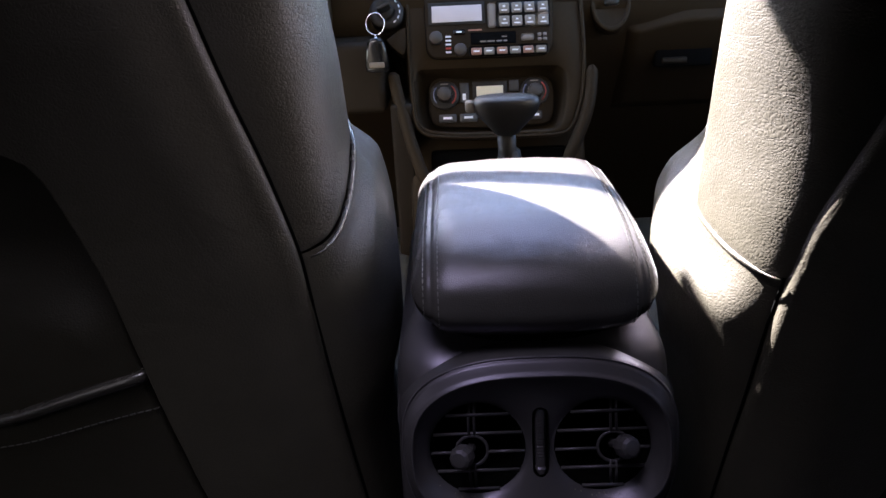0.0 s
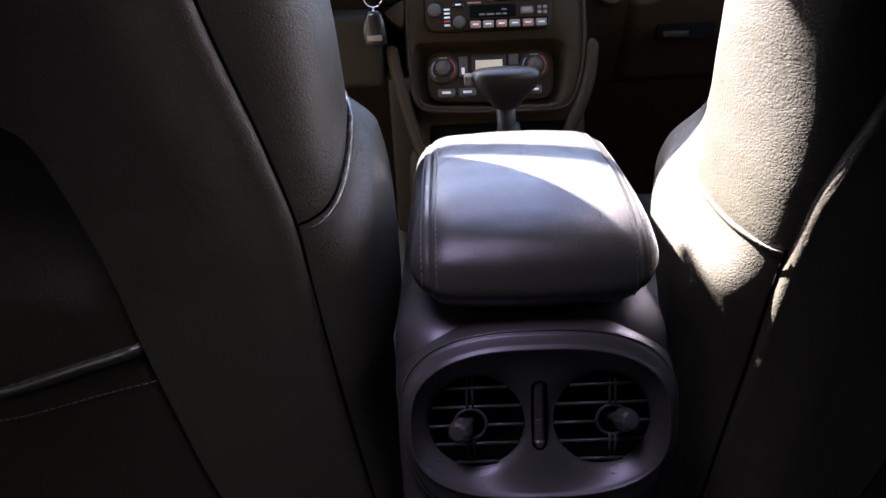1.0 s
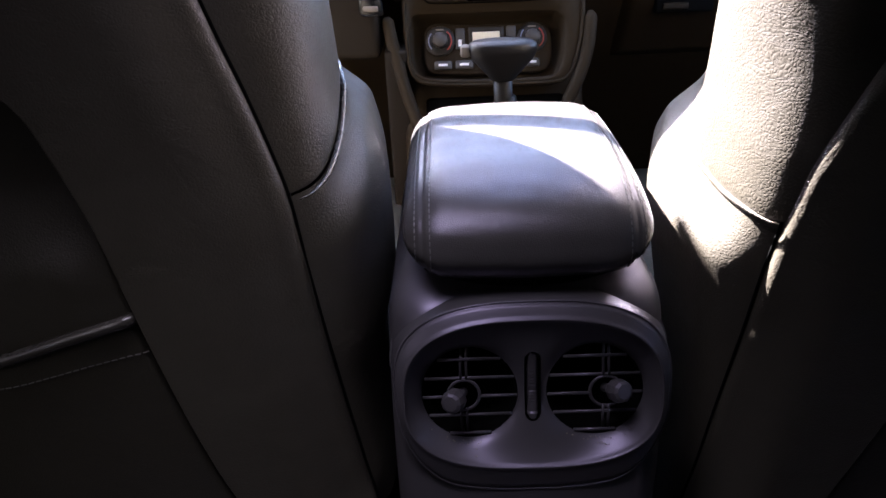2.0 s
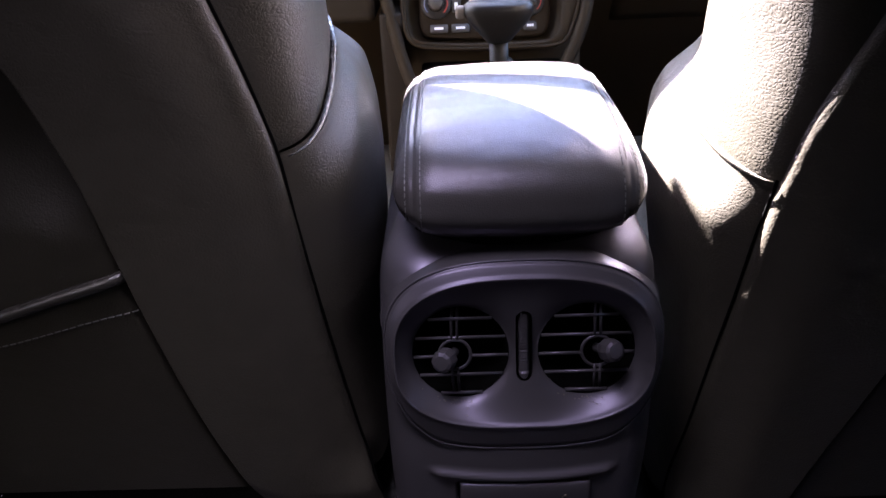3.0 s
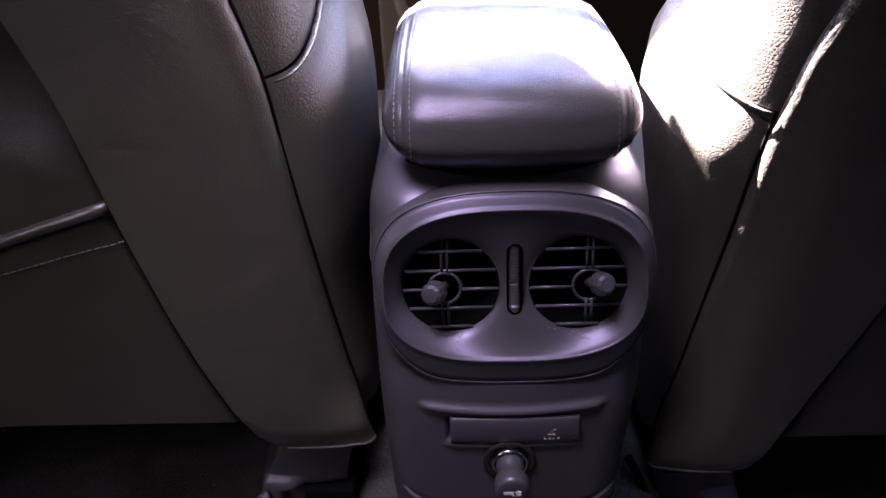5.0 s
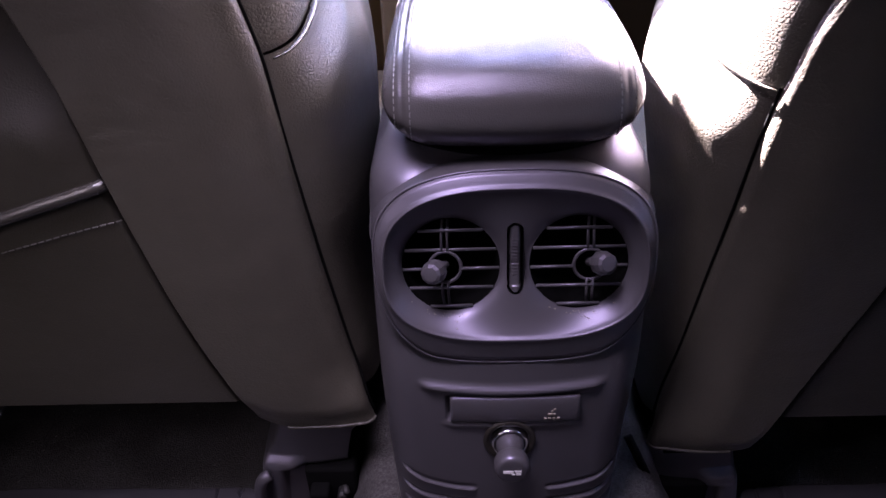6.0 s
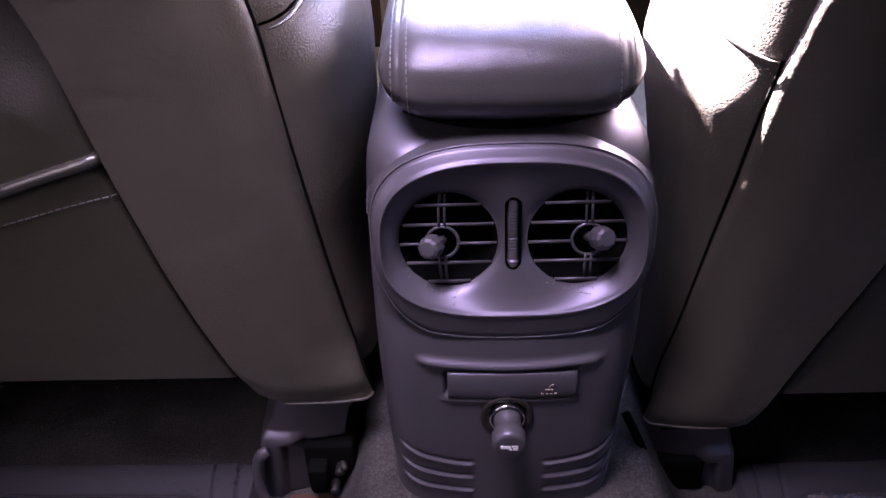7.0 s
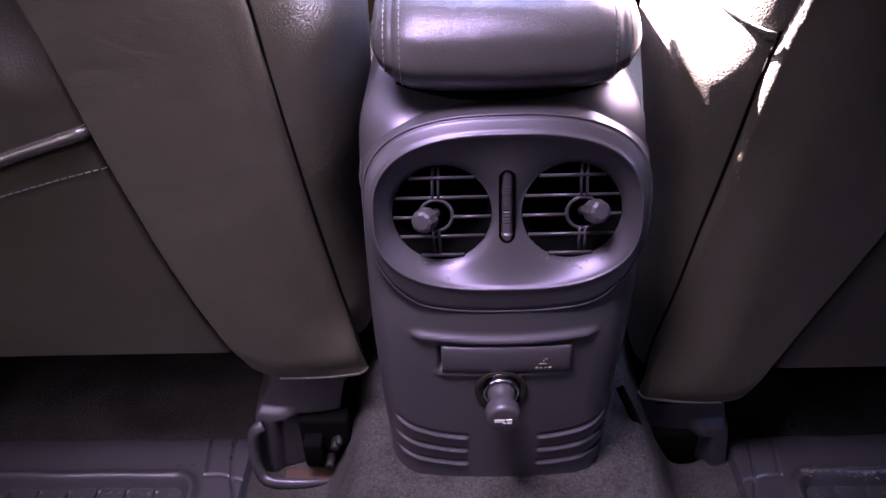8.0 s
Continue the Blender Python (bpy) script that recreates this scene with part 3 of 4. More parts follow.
def arm_point(x, k):
    q = LOOP[k]
    over = max(abs(x) - (ARM_A - ARM_R), 0)
    d = ARM_R - math.sqrt(max(ARM_R ** 2 - over * over, 0))
    q2 = (x / ARM_A) ** 2
    fy, fz = (0.13 - d * 0.85) / 0.13 + 0.012 - (0.035 if q.y < AC[0] else 0.075) * q2, (0.036 - d * 0.72) / 0.036 + 0.025 - 0.12 * q2
    seam = 0.0016 * math.exp(-((abs(x) - 0.0790) / 0.0014) ** 2)
    y, z = AC[0] + (q.y - AC[0]) * fy, AC[1] + (q.z - AC[1]) * fz
    way = Vector((0, y - AC[0], (z - AC[1]) * 2)).normalized()
    pucker = 0.0004 * noise.noise((x * 60, y * 60, z * 60))
    return Vector((x, y, z)) - way * (seam + pucker)


xs = [ARM_A * math.sin(math.pi / 2 * k / 60) if abs(k) > 44 else None for k in range(-60, 61)]
xs = sorted(set([round(x, 5) for x in xs if x is not None] + [round(-0.087 + 0.174 * k / 120, 5) for k in range(121)]))


def arm_mesh():
    n, verts, faces = len(LOOP), [], []
    for x in xs:
        for k in range(n):
            verts.append(arm_point(x, k))
    for i in range(len(xs) - 1):
        for k in range(n):
            k2 = (k + 1) % n
            faces.append((i * n + k, i * n + k2, (i + 1) * n + k2, (i + 1) * n + k))
    faces += [tuple(range(n)), tuple((len(xs) - 1) * n + k for k in range(n))]
    return from_arrays("armrest", verts, faces)


part("cushion", arm_mesh(), ARM, armrest)
for sgn in (-1, 1):
    for xo in (0.0735, 0.0850):
        line = []
        for k in range(4, 96):
            a, b = arm_point(sgn * xo, k), arm_point(sgn * xo, k + 1)
            line.append(a + Vector((0, a.y - AC[0], 2 * (a.z - AC[1]))).normalized() * 0.0002)
        part("stitching", stitches(line, r=0.0004), THREAD_DARK, armrest, "grey thread stitching")
# black tube painted in for the shade between lid and console
lid_shade = [(x, 0.0475 + 0.022 * (x / ARM_A) ** 2, 0.3140 + 0.004 * (x / ARM_A) ** 2) for x in np.linspace(-0.080, 0.080, 40)]
part("lid_shade", tube(lid_shade, [0.0060 * math.sqrt(min(1, 0.02 + min(k, 39 - k) / 12)) for k in range(40)], 10), BLACK, armrest, "black recess seal under the lid")
part("hinge_base", box(-0.080, 0.080, 0.066, 0.27, 0.314, 0.345, 0.006), DARK_PLASTIC, armrest)

# ------------------------------------------------------------------ front seats
SEATS = {
    -1: dict(xe=[(0.0, 0.119), (0.05, 0.127), (0.116, 0.142), (0.201, 0.155), (0.283, 0.166), (0.336, 0.172), (0.387, 0.177), (0.417, 0.184), (0.46, 0.195), (0.501, 0.208), (0.536, 0.218), (0.572, 0.227), (0.65, 0.247), (0.74, 0.268), (0.84, 0.29)],
             xp=[(0.0, 0.215), (0.06, 0.235), (0.087, 0.245), (0.147, 0.266), (0.2, 0.280), (0.272, 0.295), (0.31, 0.302), (0.382, 0.314), (0.435, 0.329), (0.468, 0.340), (0.487, 0.357), (0.503, 0.44), (0.515, 0.60), (0.74, 0.60)],
             up=[(0.36, 0.141), (0.456, 0.144), (0.511, 0.147), (0.559, 0.152), (0.65, 0.154), (0.74, 0.155), (0.84, 0.160)],
             low=[(0.0, 0.119), (0.06, 0.124), (0.15, 0.130), (0.20, 0.128), (0.25, 0.114), (0.30, 0.1130), (0.347, 0.1155), (0.376, 0.121), (0.415, 0.132), (0.452, 0.1405), (0.52, 0.146)],
             pipe=[(0.05, 0.385), (0.08, 0.392), (0.11, 0.407), (0.135, 0.425), (0.155, 0.446), (0.18, 0.452), (0.20, 0.452), (0.30, 0.44)],
             zb=0.040, slope=(0.23, 0.10), bulge=(0.105, 2.0), roll=0.024, lip=0.010, yb=[(0, 0.022), (0.1, 0.020), (0.4, 0.020), (0.74, 0.010)], pocket=[(0.24, 0.312), (0.302, 0.303), (0.35, 0.289), (0.41, 0.270), (0.5, 0.256), (0.62, 0.256)]),
    1: dict(xe=[(0.0, 0.134), (0.031, 0.139), (0.109, 0.155), (0.188, 0.166), (0.246, 0.175), (0.306, 0.183), (0.347, 0.190), (0.398, 0.202), (0.436, 0.219), (0.475, 0.238), (0.55, 0.262), (0.65, 0.28), (0.74, 0.295), (0.84, 0.31)],
            xp=[(0.0, 0.228), (0.02, 0.235), (0.058, 0.248), (0.108, 0.265), (0.152, 0.281), (0.197, 0.297), (0.31, 0.325), (0.4, 0.345), (0.487, 0.37), (0.503, 0.45), (0.515, 0.60), (0.74, 0.60)],
            up=[(0.34, 0.1515), (0.43, 0.1555), (0.490, 0.1582), (0.541, 0.1615), (0.65, 0.1745), (0.74, 0.1885), (0.84, 0.2075)],
            low=[(0.0, 0.138), (0.09, 0.142), (0.15, 0.146), (0.22, 0.142), (0.28, 0.131), (0.33, 0.1225), (0.355, 0.132), (0.38, 0.148), (0.403, 0.161), (0.43, 0.169), (0.5, 0.173)],
            pipe=[(0.05, 0.351), (0.10, 0.357), (0.155, 0.368), (0.20, 0.382), (0.25, 0.398), (0.30, 0.41)],
            zb=-0.004, slope=(0.36, 0.29), bulge=(0.110, 1.7), roll=0.024, lip=0.007, yb=[(0, 0.018), (0.1, 0.020), (0.4, 0.018), (0.74, 0.008)], pocket=[(0.24, 0.318), (0.34, 0.300), (0.41, 0.280), (0.5, 0.266), (0.62, 0.266)]),
}
SEAT_TOP, OUT = 0.90, 0.60


def front_seat(side, label):
    p = {k: (table(v) if isinstance(v, list) else v) for k, v in SEATS[side].items()}
    seat = thing("front_seat", label, "car seat", "front seats")
    zb, top = p["zb"], SEAT_TOP
    wr = 0.0003

    def wrinkle(x, z, a=1.0):
        n = noise.noise((x * 9 + 2 * noise.noise((x * 5, z * 5, 4.0)), z * 34 + 3 * noise.noise((x * 6, z * 6, 9.0)), side * 7.0))
        where = max(noise.noise((x * 7, z * 7, side * 5.0 + 2)), 0)
        crease = 0.0009 * where * math.exp(-(n / 0.035) ** 2)
        return a * (wr * noise.noise((x * 14, z * 30, side * 3.0)) + 0.0002 * noise.noise((x * 50, z * 90, side)) + crease)

    def bottom(x):
        """Height of the lower edge of the rear cover."""
        d = x - p["xe"](zb)
        return zb + 0.002 + 0.030 * smooth(0.075, 0.135, d)

    def cover(u, v):
        # u: 0 at the inner panel seam, 1 at the side seam; v: 0 below, 1 at the top
        u = u + 0.075 * -math.sin(2 * math.pi * u)
        z = zb + (top - zb) * v
        xp_, xe_ = p["xp"](z), p["xe"](z)
        x = xp_ + (xe_ - xp_) * u
        z = max(z, bottom(x)) if v < 0.2 else z
        z -= ((-0.001 if side < 0 else -0.008) + 0.005 * (1 - smooth(0.0, 0.06, x - xe_))) * max(1 - v / 0.2, 0) ** 2 * smooth(0.13, 0.08, x - xe_)
        de, dp = (1 - u) * (xp_ - xe_), u * (xp_ - xe_)
        roll = 1 - min(de / p["lip"], 1)
        y = p["yb"](z) + p["roll"] * (0.4 + 0.6 * smooth(zb, zb + 0.07, z)) * (1 - smooth(-0.004, 0.062, de)) ** 1.4 + 0.009 * (1 - math.sqrt(max(1 - roll * roll, 0)))
        lap = 1 - min(dp / 0.005, 1)
        y += 0.024 * (1 - math.sqrt(max(1 - lap * lap, 0)))
        y += 0.006 * (1 - smooth(0, 0.035, z - bottom(x))) ** 2 + 0.10 * smooth(top - 0.10, top, z) ** 2
        return Vector((side * x, y + wrinkle(x, z), z))

    part("rear_cover", sheet(cover, 130, 300), LEATHER, seat, "dark leather cover wrapped round the seat back")

    hem = [cover(u, 0.0) + Vector((0, -0.001, 0.0)) for u in np.linspace(0.30, 1.0, 40)]
    part("hem", tube(hem, 0.0015, 8), LEATHER_PANEL, seat, "pale worn hem along the lower edge")

    def under(u, v):
        z = 0.060 + 0.46 * v if side < 0 else 0.028 + 0.49 * v
        x = OUT + (p["xp"](z) - 0.006 - OUT) * u if z < 0.487 else OUT + (0.33 - OUT) * u
        hollow = 0.012 * smooth(0.30, 0.42, z) * smooth(0.52, 0.45, z)
        hollow -= 0.003 * math.exp(-((x - p["xp"](z) - 0.040) / 0.022) ** 2 - ((z - 0.335) / 0.022) ** 2)
        zz = z + (0.010 + 0.006 * math.sin(x * 23)) * (1 - smooth(0, 0.03, v))
        y = p["yb"](z) + 0.012 + hollow + 0.014 * smooth(0.007, 0.0, x - p["xp"](z)) + 0.02 * (1 - smooth(0, 0.05, v)) ** 2
        return Vector((side * x, y + wrinkle(x, z, 0.8), zz))

    part("back_panel", sheet(under, 120, 140), LEATHER_PANEL, seat, "dark vinyl seat back panel")

    # map pocket: a slack second layer with a welted edge and a seam below it
    def pocket(u, v):
        x = OUT - 0.01 + (0.232 - OUT + 0.01) * u
        hi = p["pocket"](x)
        lo = 0.075 if side < 0 else 0.045
        z = lo + (hi - lo) * v
        x = min(x, 1.0)
        lim = p["xp"](z) - 0.004 if u > 0.5 else 1.0
        xx = max(x, lim) if u > 0.5 else x
        y = p["yb"](z) + 0.0085 + 0.017 * smooth(0.006, -0.001, xx - p["xp"](z)) - 0.004 * smooth(0.5, 1.0, v) * math.sin(math.pi * min(max((xx - 0.24) / 0.36, 0), 1))
        return Vector((side * xx, y + wrinkle(xx, z, 1.0), z))

    part("map_pocket", sheet(pocket, 130, 90), LEATHER_PANEL, seat, "map pocket of dark vinyl")
    edge = [pocket(u, 1.0) + Vector((0, -0.003, 0.0)) for u in np.linspace(0, 1, 50)]
    part("pocket_welt", tube(edge, 0.0052, 12), WELT, seat, "shiny welt along the pocket edge")
    line = []
    for u in np.linspace(0.02, 1, 60):
        q = pocket(u, 0.86)
        line.append(Vector((q.x, min(q.y, p["yb"](q.z) + 0.0085) - 0.0012, q.z + 0.004 * smooth(0.9, 1.0, u))))
    part("pocket_stitching", stitches(line, 0.0045, 0.0022, 0.00045), THREAD, seat, "pale thread stitching")

    # side of the seat back, above and below a welted seam
    def side_x(y, z, lower):
        xe_ = p["xe"](z) - 0.002
        xo = p["low" if lower else "up"](z)
        depth, power = ((0.145, 2.0) if side < 0 else (0.134, 1.8)) if lower else p["bulge"]
        t = min(max((y - 0.048) / depth, 0), 1)
        f = max(1 - (1 - t) ** power, 0) ** (1 / power)
        x = xe_ + (xo - xe_) * f
        x += p["slope"][1 if lower else 0] * (1 - 0.65 * smooth(0.55, 0.68, z)) * max(y - (0.19 if lower else 0.048 + p["bulge"][0]), 0)
        if y > 0.315:
            x += 0.055 * (1 - math.sqrt(max(1 - ((y - 0.315) / 0.055) ** 2, 0)))
        return x

    def upper(u, v):
        y = 0.046 + 0.322 * u
        z0 = p["pipe"](y) + 0.001
        z = z0 + (top - z0) * v
        tuck = 0.0015 * math.exp(-((z - z0) / 0.006) ** 1) + (0.026 if side < 0 else 0.008) * math.exp(-(u * 0.322 / 0.014))
        x = side_x(y, z, False) + tuck + 0.08 * smooth(top - 0.10, top, z) ** 2
        return Vector((side * (x - 0.6 * wrinkle(y, z)), y, z))

    def lower(u, v):
        y = 0.046 + 0.322 * u
        z1 = p["pipe"](y) - 0.001
        z = zb + 0.012 + (z1 - zb - 0.012) * v
        k = smooth(0.0, 0.05, z1 - z)
        x = side_x(y, z, False) * (1 - k) + side_x(y, z, True) * k
        tuck = 0.0015 * math.exp(-((z1 - z) / 0.005)) + (0.030 if side < 0 else 0.016) * math.exp(-(u * 0.322 / 0.012))
        tuck += (0.008 if side > 0 else 0) * math.exp(-(u * 0.322 / 0.011))
        return Vector((side * (x + tuck - 0.8 * wrinkle(y, z)), y + 0.02 * (1 - smooth(0, 0.06, z - zb)) * (1 - u), z))

    part("upper_bolster", sheet(upper, 90, 110), LEATHER, seat, "grained dark leather side bolster")
    part("lower_bolster", sheet(lower, 90, 110), LEATHER, seat, "padded dark leather lower side")
    welt = []
    for k in range(60):
        y = 0.050 + 0.27 * k / 59
        z = p["pipe"](y)
        welt.append(Vector((side * (side_x(y, z, False) - (0.0012 if side < 0 else -0.0020)), y, z)))
    part("side_welt", tube(welt, [0.0026 * min(1, 0.25 + k / 12) for k in range(60)], 10), WELT if side < 0 else LEATHER, seat, "shiny leather welt")
    # black tube painting the shade in the sewn joint between rear cover and side
    joint = []
    for v in np.linspace(0.01, 0.72, 120):
        q = cover(1.0, v)
        joint.append(q + Vector((side * -0.0012, 0.0018, 0.0)))
    part("seam", tube(joint, 0.0012, 8), BLACK, seat, "dark sewn joint")

    # front of the back rest and the seat cushion
    def front(u, v):
        z = -0.02 + (top + 0.02) * v
        x0 = side_x(0.366, z, z < 0.5)
        x = x0 + (OUT - x0) * u
        return Vector((side * x, 0.366 - 0.03 * math.sin(math.pi * u) - 0.18 * smooth(top - 0.10, top, z) ** 2, z))

    part("backrest", sheet(front, 24, 24), LEATHER, seat)

    def outer(u, v):
        return Vector((side * (OUT + 0.012 * math.sin(math.pi * u)), 0.02 + 0.346 * u + 0.09 * smooth(top - 0.1, top, -0.095 + (top + 0.095) * v) * (0.5 - u), -0.095 + (top + 0.095) * v))

    part("outer_side", sheet(outer, 12, 24), LEATHER, seat)
    part("top_roll", sheet(lambda u, v: (side * (OUT + (p["xe"](top) + 0.06 - OUT) * u), 0.10 + 0.07 * v, top - 0.002 + 0.02 * math.sin(math.pi * v)), 20, 10), LEATHER, seat)
    # unseen slab added to stop sun leaking under the back rest
    part("seat_pan", box(min(side * 0.20, side * 0.59), max(side * 0.20, side * 0.59), 0.075, 0.335, 0.060, 0.075, 0.004), BLACK, seat, "black seat pan under the back rest")
    # cushion box widened inward to block light from the front
    part("seat_cushion", box(min(side * 0.128, side * 0.62), max(side * 0.128, side * 0.62), 0.30, 0.78, -0.085, 0.115, 0.03, 5), LEATHER, seat)
    return seat


seat_left = front_seat(-1, "dark leather front seat back with a map pocket, in shade")
seat_right = front_seat(1, "dark leather front seat back with a sunlit inner bolster")

for k, (dx, dz) in enumerate(((0.004, 0.012), (-0.003, 0.010), (0.001, 0.007))):
    pts = curve_points([(0.239, 0.034, 0.020), (0.239 + 0.6 * dx, 0.030, 0.020 + 0.5 * dz), (0.239 + dx, 0.029, 0.020 + dz)], 8)
    part("loose_thread", tube(pts, 0.0004, 6), THREAD, seat_right, "pale frayed thread at the hem")

# ------------------------------------------------------------------ seat brackets on the floor
BRACKETS = (
    (-1, 0.062, [(-0.10, 0.203), (-0.019, 0.192), (-0.0175, 0.158), (0.0, 0.155), (0.022, 0.150), (0.038, 0.135), (0.062, 0.131)],
     [(-0.10, 0.246), (-0.04, 0.241), (-0.016, 0.237), (0.01, 0.223), (0.03, 0.216), (0.062, 0.214)], 0.0),
    (1, 0.014, [(-0.10, 0.196), (-0.052, 0.188), (-0.0505, 0.152), (-0.03, 0.146), (0.0, 0.136), (0.014, 0.136)],
     [(-0.10, 0.232), (-0.05, 0.225), (-0.025, 0.219), (0.0, 0.213), (0.028, 0.211)], -0.028),
)
for side, zt, inner, outer_, shift in BRACKETS:
    br = thing("seat_bracket", "grey plastic cover over the seat rail, on the carpet", "bracket", "seat rail covers")

    def face(u, v, side=side, zt=zt, inner=inner, outer_=outer_, shift=shift):
        z = FLOOR_Z + 0.001 + (zt - FLOOR_Z) * v
        a = float(np.interp(z, [r[0] for r in inner], [r[1] for r in inner]))
        b = float(np.interp(z, [r[0] for r in outer_], [r[1] for r in outer_]))
        wrap = max(u - 0.82, 0) / 0.18
        x = a + (b - a) * min(u / 0.82, 1) + 0.004 * wrap
        lip = 0.008 * smooth(-0.006 + shift, -0.016 + shift, z) * smooth(0.40, 0.58, u)
        y = 0.045 + 0.02 * max(z, 0) - lip - 0.006 * math.sin(math.pi * min(u, 1)) + 0.055 * wrap ** 1.5
        return (side * x, y, z)

    part("cover", sheet(face, 44, 90, thick=-0.003), PLASTIC, br)
    # slot drawn as a black box for its shade, not cut through
    part("slot", box(min(side * 0.150, side * 0.182), max(side * 0.150, side * 0.182), 0.034, 0.045, zt - 0.024, zt - 0.020, 0.001), BLACK, br)
    part("rail", box(min(side * 0.150, side * 0.200), max(side * 0.150, side * 0.200), 0.030, 0.34, FLOOR_Z + 0.004, -0.022 + shift, 0.004), BLACK, br, "black seat rail")
    if side < 0:
        pts = [(-0.232, 0.024, -0.020), (-0.240, 0.022, -0.026), (-0.246, 0.024, -0.045), (-0.248, 0.022, -0.070), (-0.244, 0.018, -0.088),
               (-0.236, 0.013, -0.094), (-0.216, 0.011, -0.096), (-0.190, 0.013, -0.098), (-0.170, 0.018, -0.101)]
        part("foot_loop", tube(curve_points(pts, 48), [0.0058 + 0.0012 * min(k / 20, 1) - 0.0036 * max(k - 36, 0) / 11 for k in range(48)], 12, flat=0.7), PLASTIC, br, "grey moulded foot")
        part("foot_plate", box(-0.222, -0.160, 0.016, 0.030, FLOOR_Z + 0.0005, FLOOR_Z + 0.0045, 0.002), RUST, br, "rusted steel foot plate")
        for x, y, z in ((-0.164, 0.022, -0.050), (-0.172, 0.020, -0.076), (-0.190, 0.021, -0.058)):
            part("bolt", lathe([(0.0048, -0.01), (0.0048, 0.003), (0.0036, 0.0045), (0, 0.0045)], facing(x, y, z), 12), STEEL, br, "dull steel bolt")
        part("catch", box(-0.195, -0.176, 0.014, 0.034, -0.070, -0.040, 0.003), BLACK, br, "black catch")
        part("pin", lathe([(0.0035, -0.02), (0.0035, 0.004), (0, 0.005)], facing(-0.160, 0.024, -0.046, (0.3, -1, 0.2)), 12), STEEL, br, "dull steel pin")
    else:
        part("cable", tube(curve_points([(0.118, 0.05, -0.002), (0.126, 0.03, -0.012), (0.134, 0.022, -0.030), (0.138, 0.018, -0.055), (0.150, 0.012, -0.088)], 30), 0.0045, 8), BLACK, br, "black cable")

# ------------------------------------------------------------------ rubber floor mats
for side, xa in ((-1, 0.257), (1, 0.236)):
    mat_ = thing("floor_mat", "dark grey ribbed rubber floor mat on the carpet", "floor mat", "rear floor mats")
    yf, yr, xb = (0.072 if side < 0 else 0.064), -0.44, 0.66

    def rounded(x, y, r, edge):
        """Metres inside the mat's outline, its corners rounded by r."""
        qx, qy = r - min(x - xa, xb - x), r - min(edge - y, y - yr)
        return r - (math.hypot(max(qx, 0), max(qy, 0)) + min(max(qx, qy), 0))

    def mat_top(u, v, side=side):
        x, y = xa + (xb - xa) * u ** 1.5, yf + (yr - yf) * v ** 1.5
        edge = yf + 0.005 * noise.noise((x * 11, 3.0 * side, 0)) - 0.0035
        d, d2 = rounded(x, y, 0.020, edge), rounded(x, y, 0.075, edge)
        # wide flat border, a raised bead, then a sunken tray
        z = 0.012 + 0.008 * math.exp(-((d2 - 0.053) / 0.0062) ** 2) - 0.007 * smooth(0.058, 0.068, d2) - 0.010 * (1 - smooth(0, 0.006, d))
        z += 0.0018 * noise.noise((x * 9, y * 9, side))
        # moulded cuts across the corner
        ex, ey = x - xa, edge - y
        bow = 0.004 * (ey / 0.04) ** 2
        if d2 < 0.048:
            for c, cut_on in ((0.050 - bow, ey < 0.048), (0.025 - bow, ey < 0.30)):
                z -= 0.004 * math.exp(-((ex - c) / 0.0013) ** 2) * (1 if cut_on else 0)
            z -= 0.0022 * math.exp(-((ey - 0.052 - 0.25 * max(0.03 - ex, 0)) / 0.0014) ** 2) * (1 if ex < 0.047 else 0)
        drop = 0.0 if d > -0.001 else 0.014
        return (side * x, y, FLOOR_Z + z - drop)

    part("tray", sheet(mat_top, 300, 260, thick=0.0), RUBBER, mat_)
    k = 0
    for i in range(11):
        x0 = xa + 0.064 + i * 0.030
        part("rib", box(min(side * x0, side * (x0 + 0.026)), max(side * x0, side * (x0 + 0.026)), yr + 0.08, yf - 0.066, FLOOR_Z + 0.003, FLOOR_Z + 0.0085, 0.002), RUBBER, mat_)
    # pale specks: dried dirt on the bead, glints painted on the rib ends
    rng = random.Random(11 + side)
    dirt = bmesh.new()
    for k in range(60 if side < 0 else 460):
        if side > 0 and k > 40:
            x, y = xa + rng.uniform(0.06, 0.30), yf - 0.0565 + rng.gauss(0, 0.0025)
            h = FLOOR_Z + 0.0198 - 90 * (y - yf + 0.0565) ** 2
        else:
            x, y = xa + 0.066 + 0.030 * rng.randrange(8) + rng.uniform(0.002, 0.022), yf - 0.069 - abs(rng.gauss(0, 0.010))
            h = FLOOR_Z + 0.0086
        s = rng.uniform(0.0003, 0.0009 if side < 0 else 0.0012)
        q = bmesh.ops.create_icosphere(dirt, subdivisions=1, radius=s)["verts"]
        bmesh.ops.transform(dirt, verts=q, matrix=Matrix.Translation((side * x, y, h)) @ Matrix.Rotation(rng.uniform(0, 3), 4, "Z") @ Matrix.Diagonal((rng.uniform(0.8, 2.5), 1, 0.35, 1)))
    tagged(part("dried_dirt", dirt, DIRT, mat_, "pale dried dirt"), kind="stuff")

# ------------------------------------------------------------------ dashboard
DC = Vector((0.0, 0.66, 0.37))
DV = Vector((0, 0.41, 0.912)).normalized()
DN = Vector((0, -DV.z, DV.y))
DM = Matrix.Translation(DC) @ Matrix((Vector((1, 0, 0)), DV, DN)).transposed().to_4x4()


def dash(u, v, h=0.0):
    return DC + Vector((u, 0, 0)) + DV * v + DN * h


